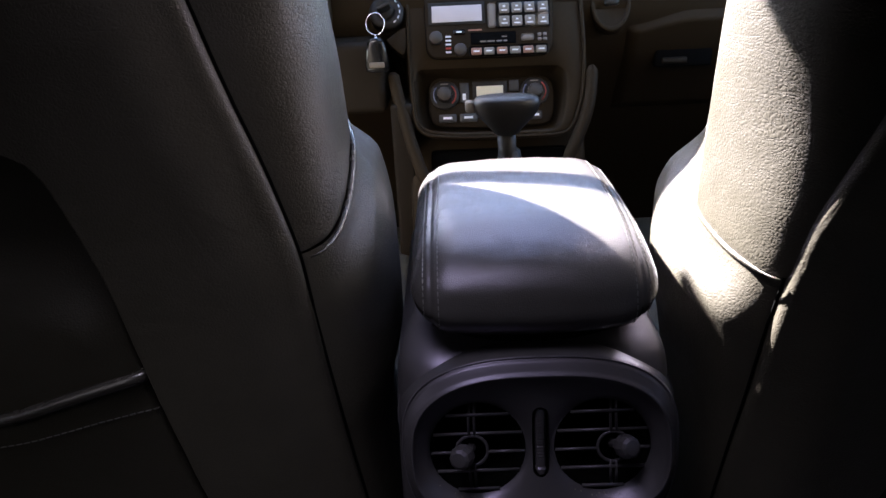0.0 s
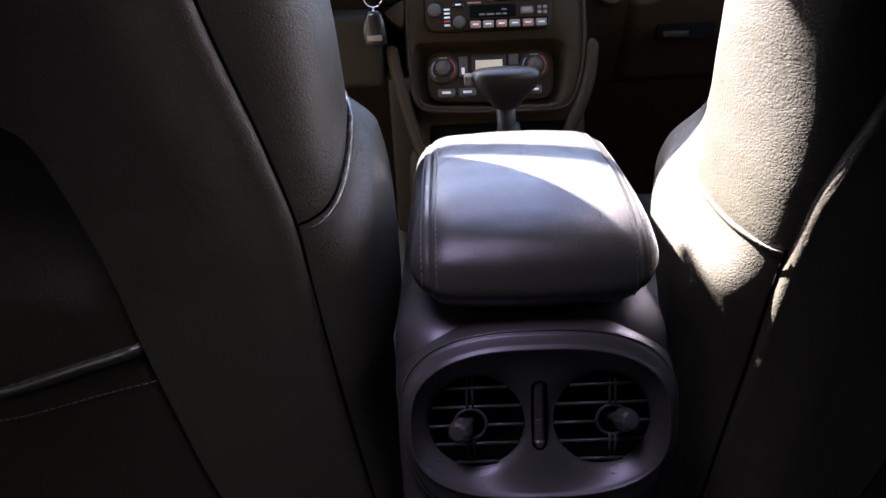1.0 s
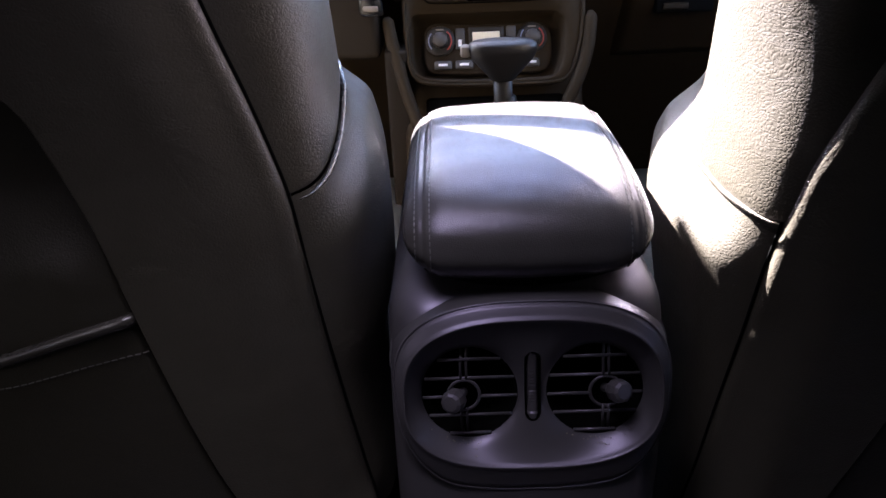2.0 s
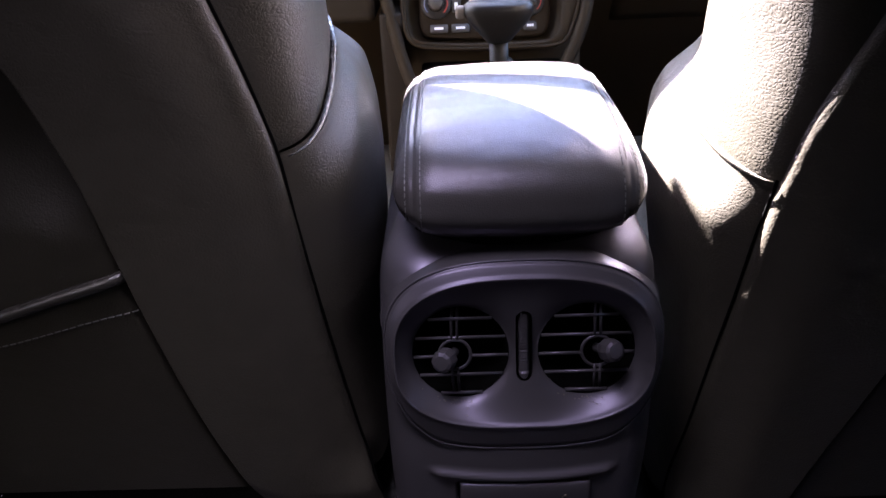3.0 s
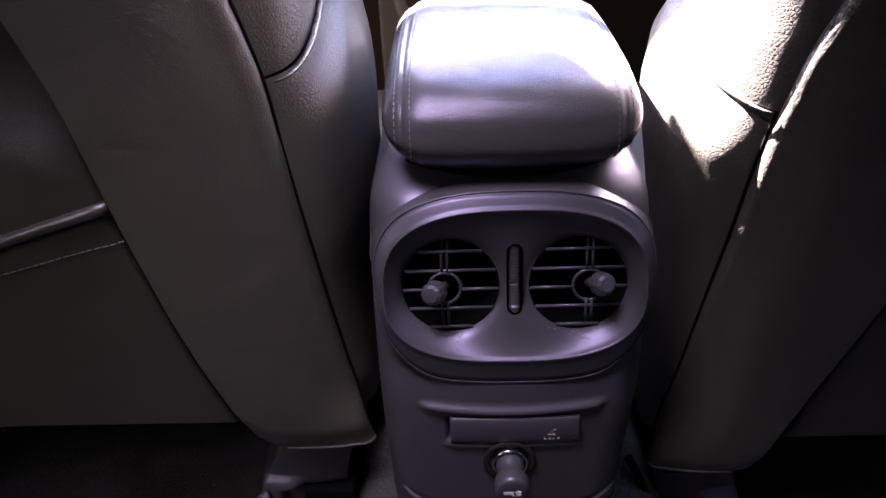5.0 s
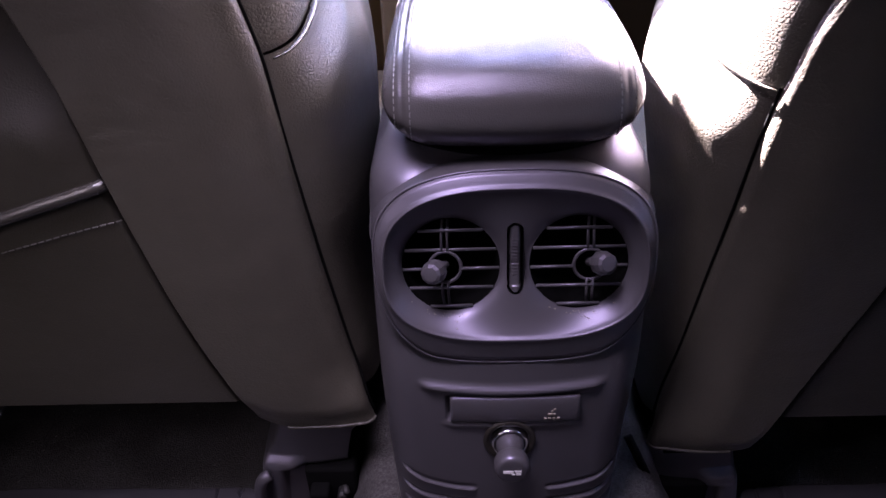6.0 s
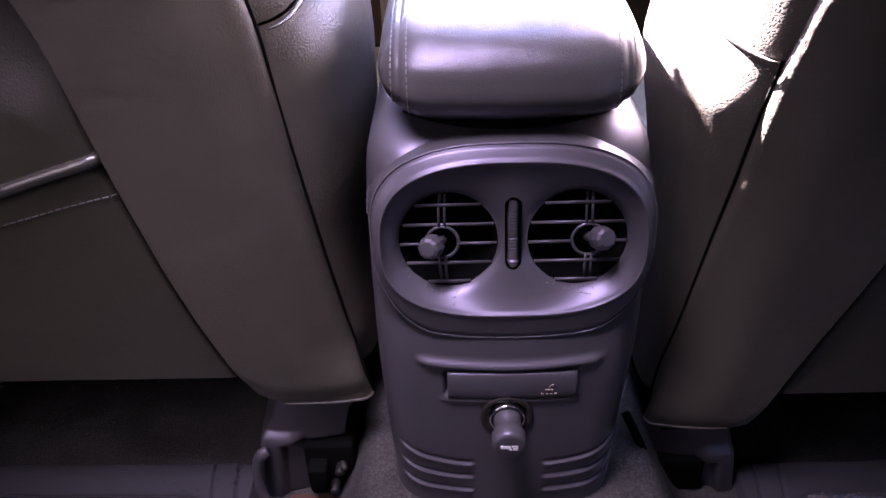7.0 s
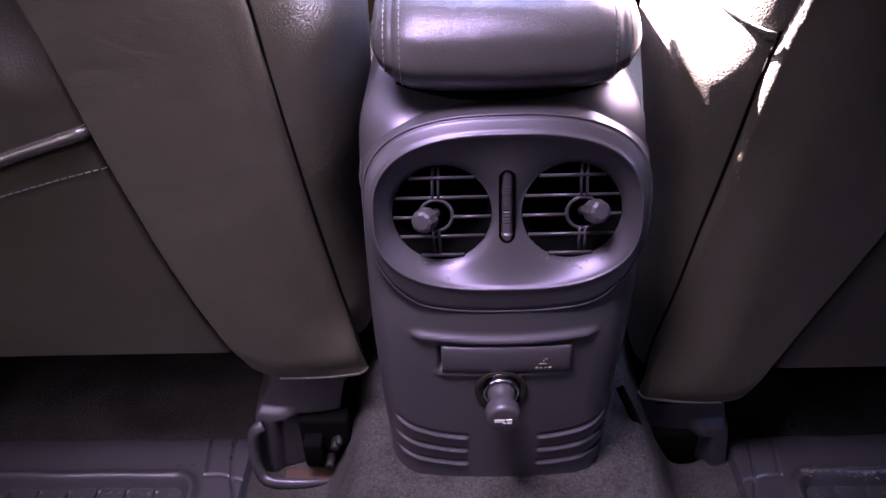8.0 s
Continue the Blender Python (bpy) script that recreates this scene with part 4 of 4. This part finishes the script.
def dbox(u0, u1, v0, v1, h0, h1, bevel=0.0, seg=2):
    """A box on the centre stack: across, up along its face and out of it."""
    return box(u0, u1, v0, v1, h0, h1, bevel, seg, DM)


def loop_of(rows, n=96):
    """A closed smooth outline through (u, v) rows."""
    p = [Vector((u, v, 0)) for u, v in rows]
    k = len(p)
    out = []
    for i in range(n):
        s = i / n * k
        a, t = int(s), s - int(s)
        p0, p1, p2, p3 = p[(a - 1) % k], p[a % k], p[(a + 1) % k], p[(a + 2) % k]
        out.append(0.5 * ((2 * p1) + (p2 - p0) * t + (2 * p0 - 5 * p1 + 4 * p2 - p3) * t * t + (3 * p1 - p0 - 3 * p2 + p3) * t ** 3))
    return out


dashboard = tagged(thing("dashboard", "dark moulded plastic dashboard with a centre stack", "dashboard"), kind="structure")
dash_y = table([(-0.1, 0.98), (0.15, 0.93), (0.27, 0.84), (0.33, 0.80), (0.40, 0.745), (0.46, 0.715), (0.52, 0.712), (0.57, 0.725), (0.60, 0.77), (0.615, 0.85), (0.62, 1.10)])
DZ = [-0.1, 0.1, 0.2, 0.27, 0.30, 0.33, 0.36, 0.38, 0.40, 0.42, 0.44, 0.46, 0.48, 0.50, 0.52, 0.54, 0.56, 0.58, 0.595, 0.605, 0.612, 0.617, 0.62]
part("fascia", sheet(lambda u, v: (-0.74 + 1.48 * u, dash_y(DZ[int(round(v * (len(DZ) - 1)))]), DZ[int(round(v * (len(DZ) - 1)))]), 90, len(DZ)), DASH, dashboard)
part("dash_top", box(-0.74, 0.74, 0.80, 1.12, 0.600, 0.618, 0.006), DASH, dashboard)

# knee panel beside the steering column
part("knee_panel", box(-0.60, -0.158, 0.655, 0.80, 0.345, 0.452, 0.012, 3), BROWN, dashboard, "brown-grey knee panel")
part("column_shroud", box(-0.46, -0.235, 0.60, 0.78, 0.462, 0.56, 0.02, 3), DASH, dashboard, "dark steering column shroud")
part("tunnel_side", box(-0.152, -0.118, 0.645, 0.80, 0.0, 0.36, 0.006, 3), BROWN, dashboard, "brown-grey tunnel trim")

# centre stack: housing, framed face with a sunken climate bay
stack = part("centre_stack", dbox(-0.128, 0.146, -0.30, 0.23, -0.14, -0.036, 0.012, 3), DASH, dashboard, "dark centre stack housing")
OUTER = loop_of([(-0.118, 0.20), (-0.120, 0.12), (-0.1205, 0.05), (-0.1185, 0.0), (-0.1155, -0.034), (-0.108, -0.053), (-0.090, -0.0625), (-0.037, -0.067), (0.033, -0.068), (0.098, -0.067), (0.119, -0.0575),
                 (0.1305, -0.033), (0.1385, 0.0), (0.1425, 0.05), (0.1405, 0.12), (0.134, 0.20), (0.06, 0.215), (-0.05, 0.215)])
BAY = loop_of([(-0.1100, 0.030), (-0.1115, 0.004), (-0.1085, -0.031), (-0.104, -0.0455), (-0.091, -0.0535), (-0.045, -0.057), (0.0, -0.058), (0.088, -0.057), (0.1035, -0.048), (0.1115, -0.020),
               (0.114, 0.018), (0.106, 0.0325), (0.088, 0.0368), (0.0, 0.0374), (-0.088, 0.0382), (-0.103, 0.0375)])


def frame_mesh(outer, inner, h_out, h_in, lip):
    n, verts, faces = len(outer), [], []
    rows = ((outer, 1.0, h_out - 0.02), (outer, 1.0, h_out - 0.003), (outer, 0.985, h_out), (None, 0.5, h_out + 0.0005), (inner, 1.03, h_out - 0.001), (inner, 1.0, h_out - 0.004), (inner, 0.97, h_in))
    for row, k, h in rows:
        for i in range(n):
            if row is None:
                q = (outer[i] + inner[i]) / 2
            else:
                c = sum(row, Vector()) / n
                q = c + (row[i] - c) * k
            verts.append(dash(q.x, q.y, h))
    for j in range(len(rows) - 1):
        for i in range(n):
            faces.append((j * n + i, j * n + (i + 1) % n, (j + 1) * n + (i + 1) % n, (j + 1) * n + i))
    faces.append(tuple((len(rows) - 1) * n + i for i in range(n)))
    return from_arrays("frame", verts, faces)


def plate(loop, h0, h1):
    """A slab over an outline on the centre stack, its rim rounded."""
    n, verts, faces = len(loop), [], []
    c = sum(loop, Vector()) / n
    rows = ((1.0, h0), (1.0, h1 - 0.0015), (0.97, h1 - 0.0004), (0.92, h1))
    for k, h in rows:
        verts += [dash(*(c + (q - c) * k).xy, h) for q in loop]
    for j in range(len(rows) - 1):
        faces += [(j * n + i, j * n + (i + 1) % n, (j + 1) * n + (i + 1) % n, (j + 1) * n + i) for i in range(n)]
    faces.append(tuple((len(rows) - 1) * n + i for i in range(n)))
    return from_arrays("plate", verts, faces)


part("stack_frame", frame_mesh(OUTER, BAY, 0.0, -0.034, 0.003), DASH, dashboard, "dark frame with a sunken bay")
rim = [dash(q.x, q.y, 0.001) for q in OUTER]
part("frame_edge", tube(rim, 0.0028, 8, closed=True), DASH, dashboard)
for sgn, rows in ((-1, [(-0.1455, 0.036), (-0.1450, 0.028), (-0.1400, 0.0), (-0.1310, -0.037), (-0.1200, -0.080), (-0.1050, -0.125), (-0.09, -0.16)]),
                  (1, [(0.1525, 0.034), (0.1530, 0.022), (0.1490, -0.012), (0.1430, -0.036), (0.1340, -0.060), (0.1170, -0.095), (0.10, -0.135)])):
    part("grip_strip", tube(curve_points([dash(u, v, 0.0) for u, v in rows], 40), [0.0095 * (0.35 + 0.65 * min(1, 6 * min(k / 39 + 0.02, 1.02 - k / 39))) for k in range(40)], 12), DASH, dashboard, "padded grip strip beside the stack")
# flat black slab stands in for the shade inside the storage slot
part("storage_slot", dbox(-0.094, 0.115, -0.120, -0.080, -0.037, -0.033, 0.008, 3), BLACK, dashboard, "black storage slot")

# radio
def rbox(u0, u1, v0, v1, h0, h1, bevel=0.0, seg=2):
    return dbox(u0, u1, v0 - 0.0045, v1 - 0.0045, h0, h1, bevel, seg)


radio = thing("car_radio", "black car radio with a cassette slot, in the centre stack", "radio")
RADIO_EDGE = loop_of([(-0.094, 0.13), (-0.0935, 0.08), (-0.0925, 0.066), (-0.087, 0.0565), (-0.075, 0.0532), (-0.03, 0.0525), (0.03, 0.0522), (0.072, 0.0525), (0.086, 0.0550), (0.0945, 0.0650), (0.0962, 0.08), (0.0970, 0.13), (0.0955, 0.152), (0.03, 0.157), (-0.03, 0.157), (-0.092, 0.152)])
part("face", plate(RADIO_EDGE, -0.006, 0.006), RADIO, radio)
part("face_joint", tube([dash(q.x, q.y, 0.0012) for q in RADIO_EDGE], 0.0011, 6, closed=True), BLACK, radio, "black joint round the radio")
part("display", rbox(-0.0842, -0.0090, 0.1108, 0.1355, 0.0055, 0.0070, 0.001), LCD2, radio, "pale grey display")
part("rocker", rbox(-0.0005, 0.0115, 0.100, 0.136, 0.005, 0.0085, 0.004, 3), BUTTON, radio)
part("keypad", rbox(0.0135, 0.0925, 0.0985, 0.1385, 0.005, 0.0072, 0.003, 2), GLOSS, radio, "black key surround")
part("key_row", rbox(-0.0300, 0.0885, 0.0575, 0.0725, 0.005, 0.0072, 0.005, 3), GLOSS, radio, "black key surround")
part("display_frame", rbox(-0.0895, -0.0040, 0.1065, 0.1410, 0.005, 0.0066, 0.002, 2), DARK_PLASTIC, radio)
for v in (0.128, 0.1085):
    for u in (0.0245, 0.0435, 0.0625, 0.0825):
        b = part("button", rbox(u - 0.0075, u + 0.0075, v - 0.0078, v + 0.0078, 0.005, 0.0092, 0.0015), BUTTON, radio)
        part("print", rbox(u - 0.0045, u + 0.0045, v - 0.0045, v - 0.0025, 0.0092, 0.0095), MARK, b)
        part("print", rbox(u - 0.002, u + 0.002, v + 0.001, v + 0.0035, 0.0092, 0.0095), MARK, b)
for k, u in enumerate((-0.019, 0.0, 0.0195, 0.039, 0.0585, 0.078)):
    b = part("button", rbox(u - 0.0078, u + 0.0078, 0.0595, 0.0705, 0.005, 0.0092, 0.002), BUTTON_RED if k % 2 == 0 else BUTTON, radio)
    part("print", rbox(u - 0.0045, u + 0.0045, 0.0638, 0.0660, 0.0092, 0.0095), MARK, b)
part("cassette_slot", rbox(-0.027, 0.041, 0.0755, 0.0935, 0.0055, 0.0068, 0.0015), BLACK, radio, "black cassette flap")
for k, w in enumerate((0.010, 0.012, 0.009, 0.006)):
    x0 = (-0.013, -0.002, 0.0115, 0.022)[k]
    part("slot_print", rbox(x0, x0 + w * 0.9, 0.0785, 0.0808, 0.0068, 0.0071), BUTTON, radio)
part("slot_print", rbox(0.0195, 0.0275, 0.0850, 0.0868, 0.0068, 0.0071), BUTTON, radio)
part("eject_button", rbox(0.0480, 0.0675, 0.0785, 0.0885, 0.005, 0.0085, 0.004, 3), BUTTON, radio)
for u, v in ((0.076, 0.087), (0.084, 0.087), (0.076, 0.080), (0.084, 0.080)):
    part("small_button", rbox(u - 0.0028, u + 0.0028, v - 0.0024, v + 0.0024, 0.005, 0.0078, 0.001), BUTTON, radio)
part("small_button", rbox(-0.0530, -0.0350, 0.0915, 0.0985, 0.005, 0.0082, 0.003, 3), GLOSS, radio)
part("print", rbox(-0.0480, -0.0400, 0.0940, 0.0960, 0.0082, 0.0085), MARK, radio)
part("red_print", rbox(-0.030, -0.010, 0.0965, 0.0985, 0.006, 0.0064), BUTTON_RED, radio)
for u, v, r in ((-0.0790, 0.087, 0.0098), (-0.0430, 0.068, 0.0092)):
    part("knob", lathe([(r, 0.0), (r, 0.008), (r * 0.9, 0.0105), (0, 0.0108)], DM @ Matrix.Translation((u, v - 0.0045, 0.005)), 28), KNOB_GREY, radio, "round grey knob")
for k in range(5):
    part("side_print", rbox(-0.0650, -0.0565, 0.0645 + k * 0.0058, 0.0672 + k * 0.0058, 0.006, 0.0064), RED if k == 1 else MARK, radio)

# climate control, set back in its bay
def cbox(u0, u1, v0, v1, h0, h1, bevel=0.0, seg=2):
    return dbox(u0, u1, v0 + 0.004, v1 + 0.004, h0 - 0.014, h1 - 0.014, bevel, seg)


climate = thing("climate_control", "black climate control panel with two dials, below the radio", "climate control")
CLIMATE_EDGE = loop_of([(-0.0925, 0.018), (-0.0945, 0.0), (-0.0935, -0.028), (-0.083, -0.0435), (-0.04, -0.0475), (0.0, -0.0482), (0.04, -0.0478), (0.082, -0.0463), (0.095, -0.036), (0.0985, -0.0145), (0.0965, 0.014),
                        (0.086, 0.0245), (0.070, 0.0280), (0.050, 0.0262), (0.0, 0.0262), (-0.048, 0.0275), (-0.068, 0.0302), (-0.084, 0.0275)])
part("face", plate(CLIMATE_EDGE, -0.036, -0.0245), RADIO, climate)
for u in (-0.0695, 0.0685):
    dial = part("dial", lathe([(0.0222, 0.0), (0.0222, 0.003), (0.0212, 0.0044), (0.0150, 0.0044)], DM @ Matrix.Translation((u, 0.003, -0.024)), 40), DARK_PLASTIC, climate)
    part("knob", lathe([(0.0115, 0.0), (0.0110, 0.012), (0.0095, 0.0145), (0.0, 0.0148)], DM @ Matrix.Translation((u, 0.003, -0.0225)), 32, 12), KNOB_GREY, dial, "round grey temperature knob")
    arc = [dash(u + 0.0170 * math.cos(a), 0.003 + 0.0170 * math.sin(a)  , -0.0196) for a in np.linspace(-0.9, 0.9, 18)]
    part("red_arc", tube(arc, 0.0011, 6), RED, dial, "red warm-side arc")
    arc = [dash(u + 0.0170 * math.cos(a), 0.003 + 0.0170 * math.sin(a), -0.0196) for a in np.linspace(2.4, 3.9, 16)]
    part("cool_arc", tube(arc, 0.0009, 6), COOL, dial, "pale blue cool-side arc")
    part("dial_print", cbox(u - 0.006, u + 0.006, 0.0145, 0.0165, -0.0060, -0.0055), BUTTON, dial)
part("display_frame", cbox(-0.0265, 0.0265, -0.009, 0.0185, -0.011, -0.008, 0.002), DARK_PLASTIC, climate)
part("display", cbox(-0.0205, 0.0205, -0.005, 0.0105, -0.0085, -0.0072, 0.001), LCD, climate, "pale amber display")
part("button", cbox(-0.0460, -0.0325, -0.014, 0.0175, -0.011, -0.0068, 0.002), BUTTON_DARK, climate)
part("button_print", cbox(-0.0420, -0.0370, -0.010, 0.0, -0.0068, -0.0064), MARK, climate)
part("button", cbox(0.0300, 0.0445, 0.001, 0.0185, -0.011, -0.0068, 0.002), BUTTON_DARK, climate)
for u, w in ((-0.066, 0.0135), (-0.034, 0.0135), (0.0, 0.0135), (0.034, 0.0135), (0.069, 0.010)):
    part("button", cbox(u - w, u + w, -0.0435, -0.0305, -0.011, -0.0060, 0.003), BUTTON_DARK, climate)
    part("button_print", cbox(u - w * 0.5, u + w * 0.5, -0.0385, -0.0350, -0.0060, -0.0056), MARK, climate)

# gear selector
GRIP = material("grip_leather", (0.014, 0.0125, 0.011), 0.40, vary=0.1, bump=0.12, bump_scale=600, kind="leather")
shifter = thing("gear_selector", "black T-shaped gear selector on the console", "gear selector")
SK = Vector((0.010, 0.47, 0.3955))


def knob_mesh():
    verts, faces, na, nh = [], [], 48, 14
    prof = [(0.0125, 0.0125, -0.038), (0.0150, 0.0140, -0.036), (0.0175, 0.016, -0.032), (0.0265, 0.019, -0.021), (0.034, 0.021, -0.012), (0.0375, 0.0225, -0.004), (0.0385, 0.023, 0.002), (0.0375, 0.0225, 0.007), (0.034, 0.020, 0.010), (0.024, 0.014, 0.0118), (0.010, 0.006, 0.0125), (0.0005, 0.0003, 0.0127)]
    for a_, b_, h in prof:
        for k in range(na):
            t = 2 * math.pi * k / na
            c, s = math.cos(t), math.sin(t)
            verts.append(SK + Vector((1.10 * a_ * math.copysign(abs(c) ** 0.75, c), b_ * math.copysign(abs(s) ** 0.8, s) - 0.10 * h, h)))
    for j in range(len(prof) - 1):
        for k in range(na):
            faces.append((j * na + k, j * na + (k + 1) % na, (j + 1) * na + (k + 1) % na, (j + 1) * na + k))
    return from_arrays("knob", verts, faces)


part("grip", knob_mesh(), GRIP, shifter, "black leather-wrapped T grip")
part("release_button", box(-0.042, -0.030, 0.462, 0.478, 0.388, 0.402, 0.004, 3), BUTTON, shifter, "grey release button")
part("lever", tube([SK + Vector((0.0, 0.006, -0.034)), SK + Vector((0.002, 0.012, -0.08)), SK + Vector((0.006, 0.03, -0.16))], [0.0125, 0.0115, 0.010], 16), DARK_PLASTIC, shifter)
part("boot", lathe([(0.045, -0.175), (0.036, -0.15), (0.033, -0.14), (0.027, -0.115), (0.024, -0.105), (0.019, -0.085), (0.0165, -0.078), (0.013, -0.062)], Matrix.Translation(SK + Vector((0.004, 0.012, 0))), 28, 9), DARK_PLASTIC, shifter, "black gaiter")

part("trim_plate", plate(loop_of([(-0.153, 0.083), (-0.148, 0.0895), (-0.1290, 0.1015), (-0.1238, 0.098), (-0.1255, 0.070), (-0.130, 0.0625), (-0.138, 0.067)]), -0.02, 0.0015), DASH, dashboard, "small rounded triangular trim plate")

# ignition with key and fob
ignition = thing("ignition_lock", "dark ignition lock with printed markings, in the dashboard", "ignition lock")
im = DM @ Matrix.Translation((-0.1525, 0.127, 0.0))
part("collar", lathe([(0.027, -0.03), (0.027, 0.0), (0.0245, 0.006), (0.016, 0.008), (0.013, 0.006), (0.0, 0.006)], im, 40), DARK_PLASTIC, ignition)
part("barrel", lathe([(0.0115, 0.004), (0.0115, 0.011), (0.010, 0.0125), (0.0, 0.0125)], im, 28), STEEL, ignition, "worn metal key barrel")
for k in range(6):
    a = -0.9 + 0.42 * k
    part("marking", box(-0.0022, 0.0022, -0.0009, 0.0009, 0.0068, 0.0080, 0, 1, im @ pose(0.0205 * math.cos(a), 0.0205 * math.sin(a), 0, 0, 0, math.degrees(a) + 90)), MARK, ignition)
keys = thing("car_key", "black key fob hanging on a steel ring from the ignition", "key")
part("key_head", box(-0.010, 0.010, -0.003, 0.003, 0.010, 0.034, 0.0025, 3, im @ pose(-0.002, 0.0, 0.0, 0, 0, 25)), DARK_PLASTIC, keys)
ringc = dash(-0.1662, 0.0985, 0.040)
part("key_ring", tube([ringc + Vector((0.0135 * math.cos(a), 0.004 * math.sin(a), 0.0150 * math.sin(a))) for a in np.linspace(0, 2 * math.pi, 40)[:-1]], 0.0011, 8, closed=True), CHROME, keys, "bright steel key ring")
FB = dash(-0.1655, 0.0525, 0.040)


def fob_mesh():
    verts, faces, na = [], [], 32
    prof = [(0.004, 0.003, 0.024), (0.008, 0.005, 0.0235), (0.0115, 0.0065, 0.018), (0.0145, 0.0075, 0.008), (0.0165, 0.0080, -0.004), (0.0175, 0.0078, -0.016), (0.0165, 0.0070, -0.0215), (0.011, 0.005, -0.0235), (0.001, 0.001, -0.024)]
    for a_, b_, h in prof:
        for k in range(na):
            t = 2 * math.pi * k / na
            c, s = math.cos(t), math.sin(t)
            verts.append(FB + 1.02 * Vector((a_ * math.copysign(abs(c) ** 0.6, c), b_ * math.copysign(abs(s) ** 0.7, s), h)))
    for j in range(len(prof) - 1):
        for k in range(na):
            faces.append((j * na + k, j * na + (k + 1) % na, (j + 1) * na + (k + 1) % na, (j + 1) * na + k))
    return from_arrays("fob", verts, faces)


part("fob", fob_mesh(), GLOSS, keys, "glossy black key fob")
part("fob_button", box(-0.011, 0.011, -0.0095, -0.006, -0.0165, -0.0085, 0.0025, 3, Matrix.Translation(FB)), BUTTON, keys, "grey fob button")
part("link", tube([FB + Vector((0, 0, 0.022)), ringc + Vector((0, 0, -0.015))], 0.0020, 8), CHROME, keys)

# passenger side: round bezel and glove box
pv = part("round_bezel", frame_mesh(loop_of([(0.186 + 0.030 * math.cos(a), 0.130 + 0.046 * math.sin(a)) for a in np.linspace(0, 2 * math.pi, 25)[:-1]]),
                                    loop_of([(0.186 + 0.024 * math.cos(a), 0.130 + 0.038 * math.sin(a)) for a in np.linspace(0, 2 * math.pi, 25)[:-1]]), 0.0, -0.006, 0.002), DASH, dashboard, "oval dashboard bezel")
part("bezel_knob", dbox(0.176, 0.198, 0.122, 0.140, -0.006, 0.004, 0.005, 3), DARK_PLASTIC, dashboard)
glove = thing("glove_box", "dark glove box lid with a recessed pull, in the dashboard", "glove box")


def glove_lid(u, v):
    x, z = 0.215 + 0.40 * u, 0.30 + 0.150 * v + 0.02 * smooth(0, 0.25, u) * v
    e = min(u, 1 - u, v * 0.4, (1 - v) * 0.4)
    return (x, dash_y(z) - 0.012 * smooth(0, 0.03, e), z)


part("lid", sheet(glove_lid, 60, 40), DASH, glove)
part("pull", box(0.262, 0.352, 0.728, 0.75, 0.382, 0.412, 0.005, 2), BLACK, glove, "black recessed pull")
part("latch", box(0.272, 0.312, 0.7235, 0.735, 0.388, 0.398, 0.003, 2), BROWN, glove, "olive plastic latch")
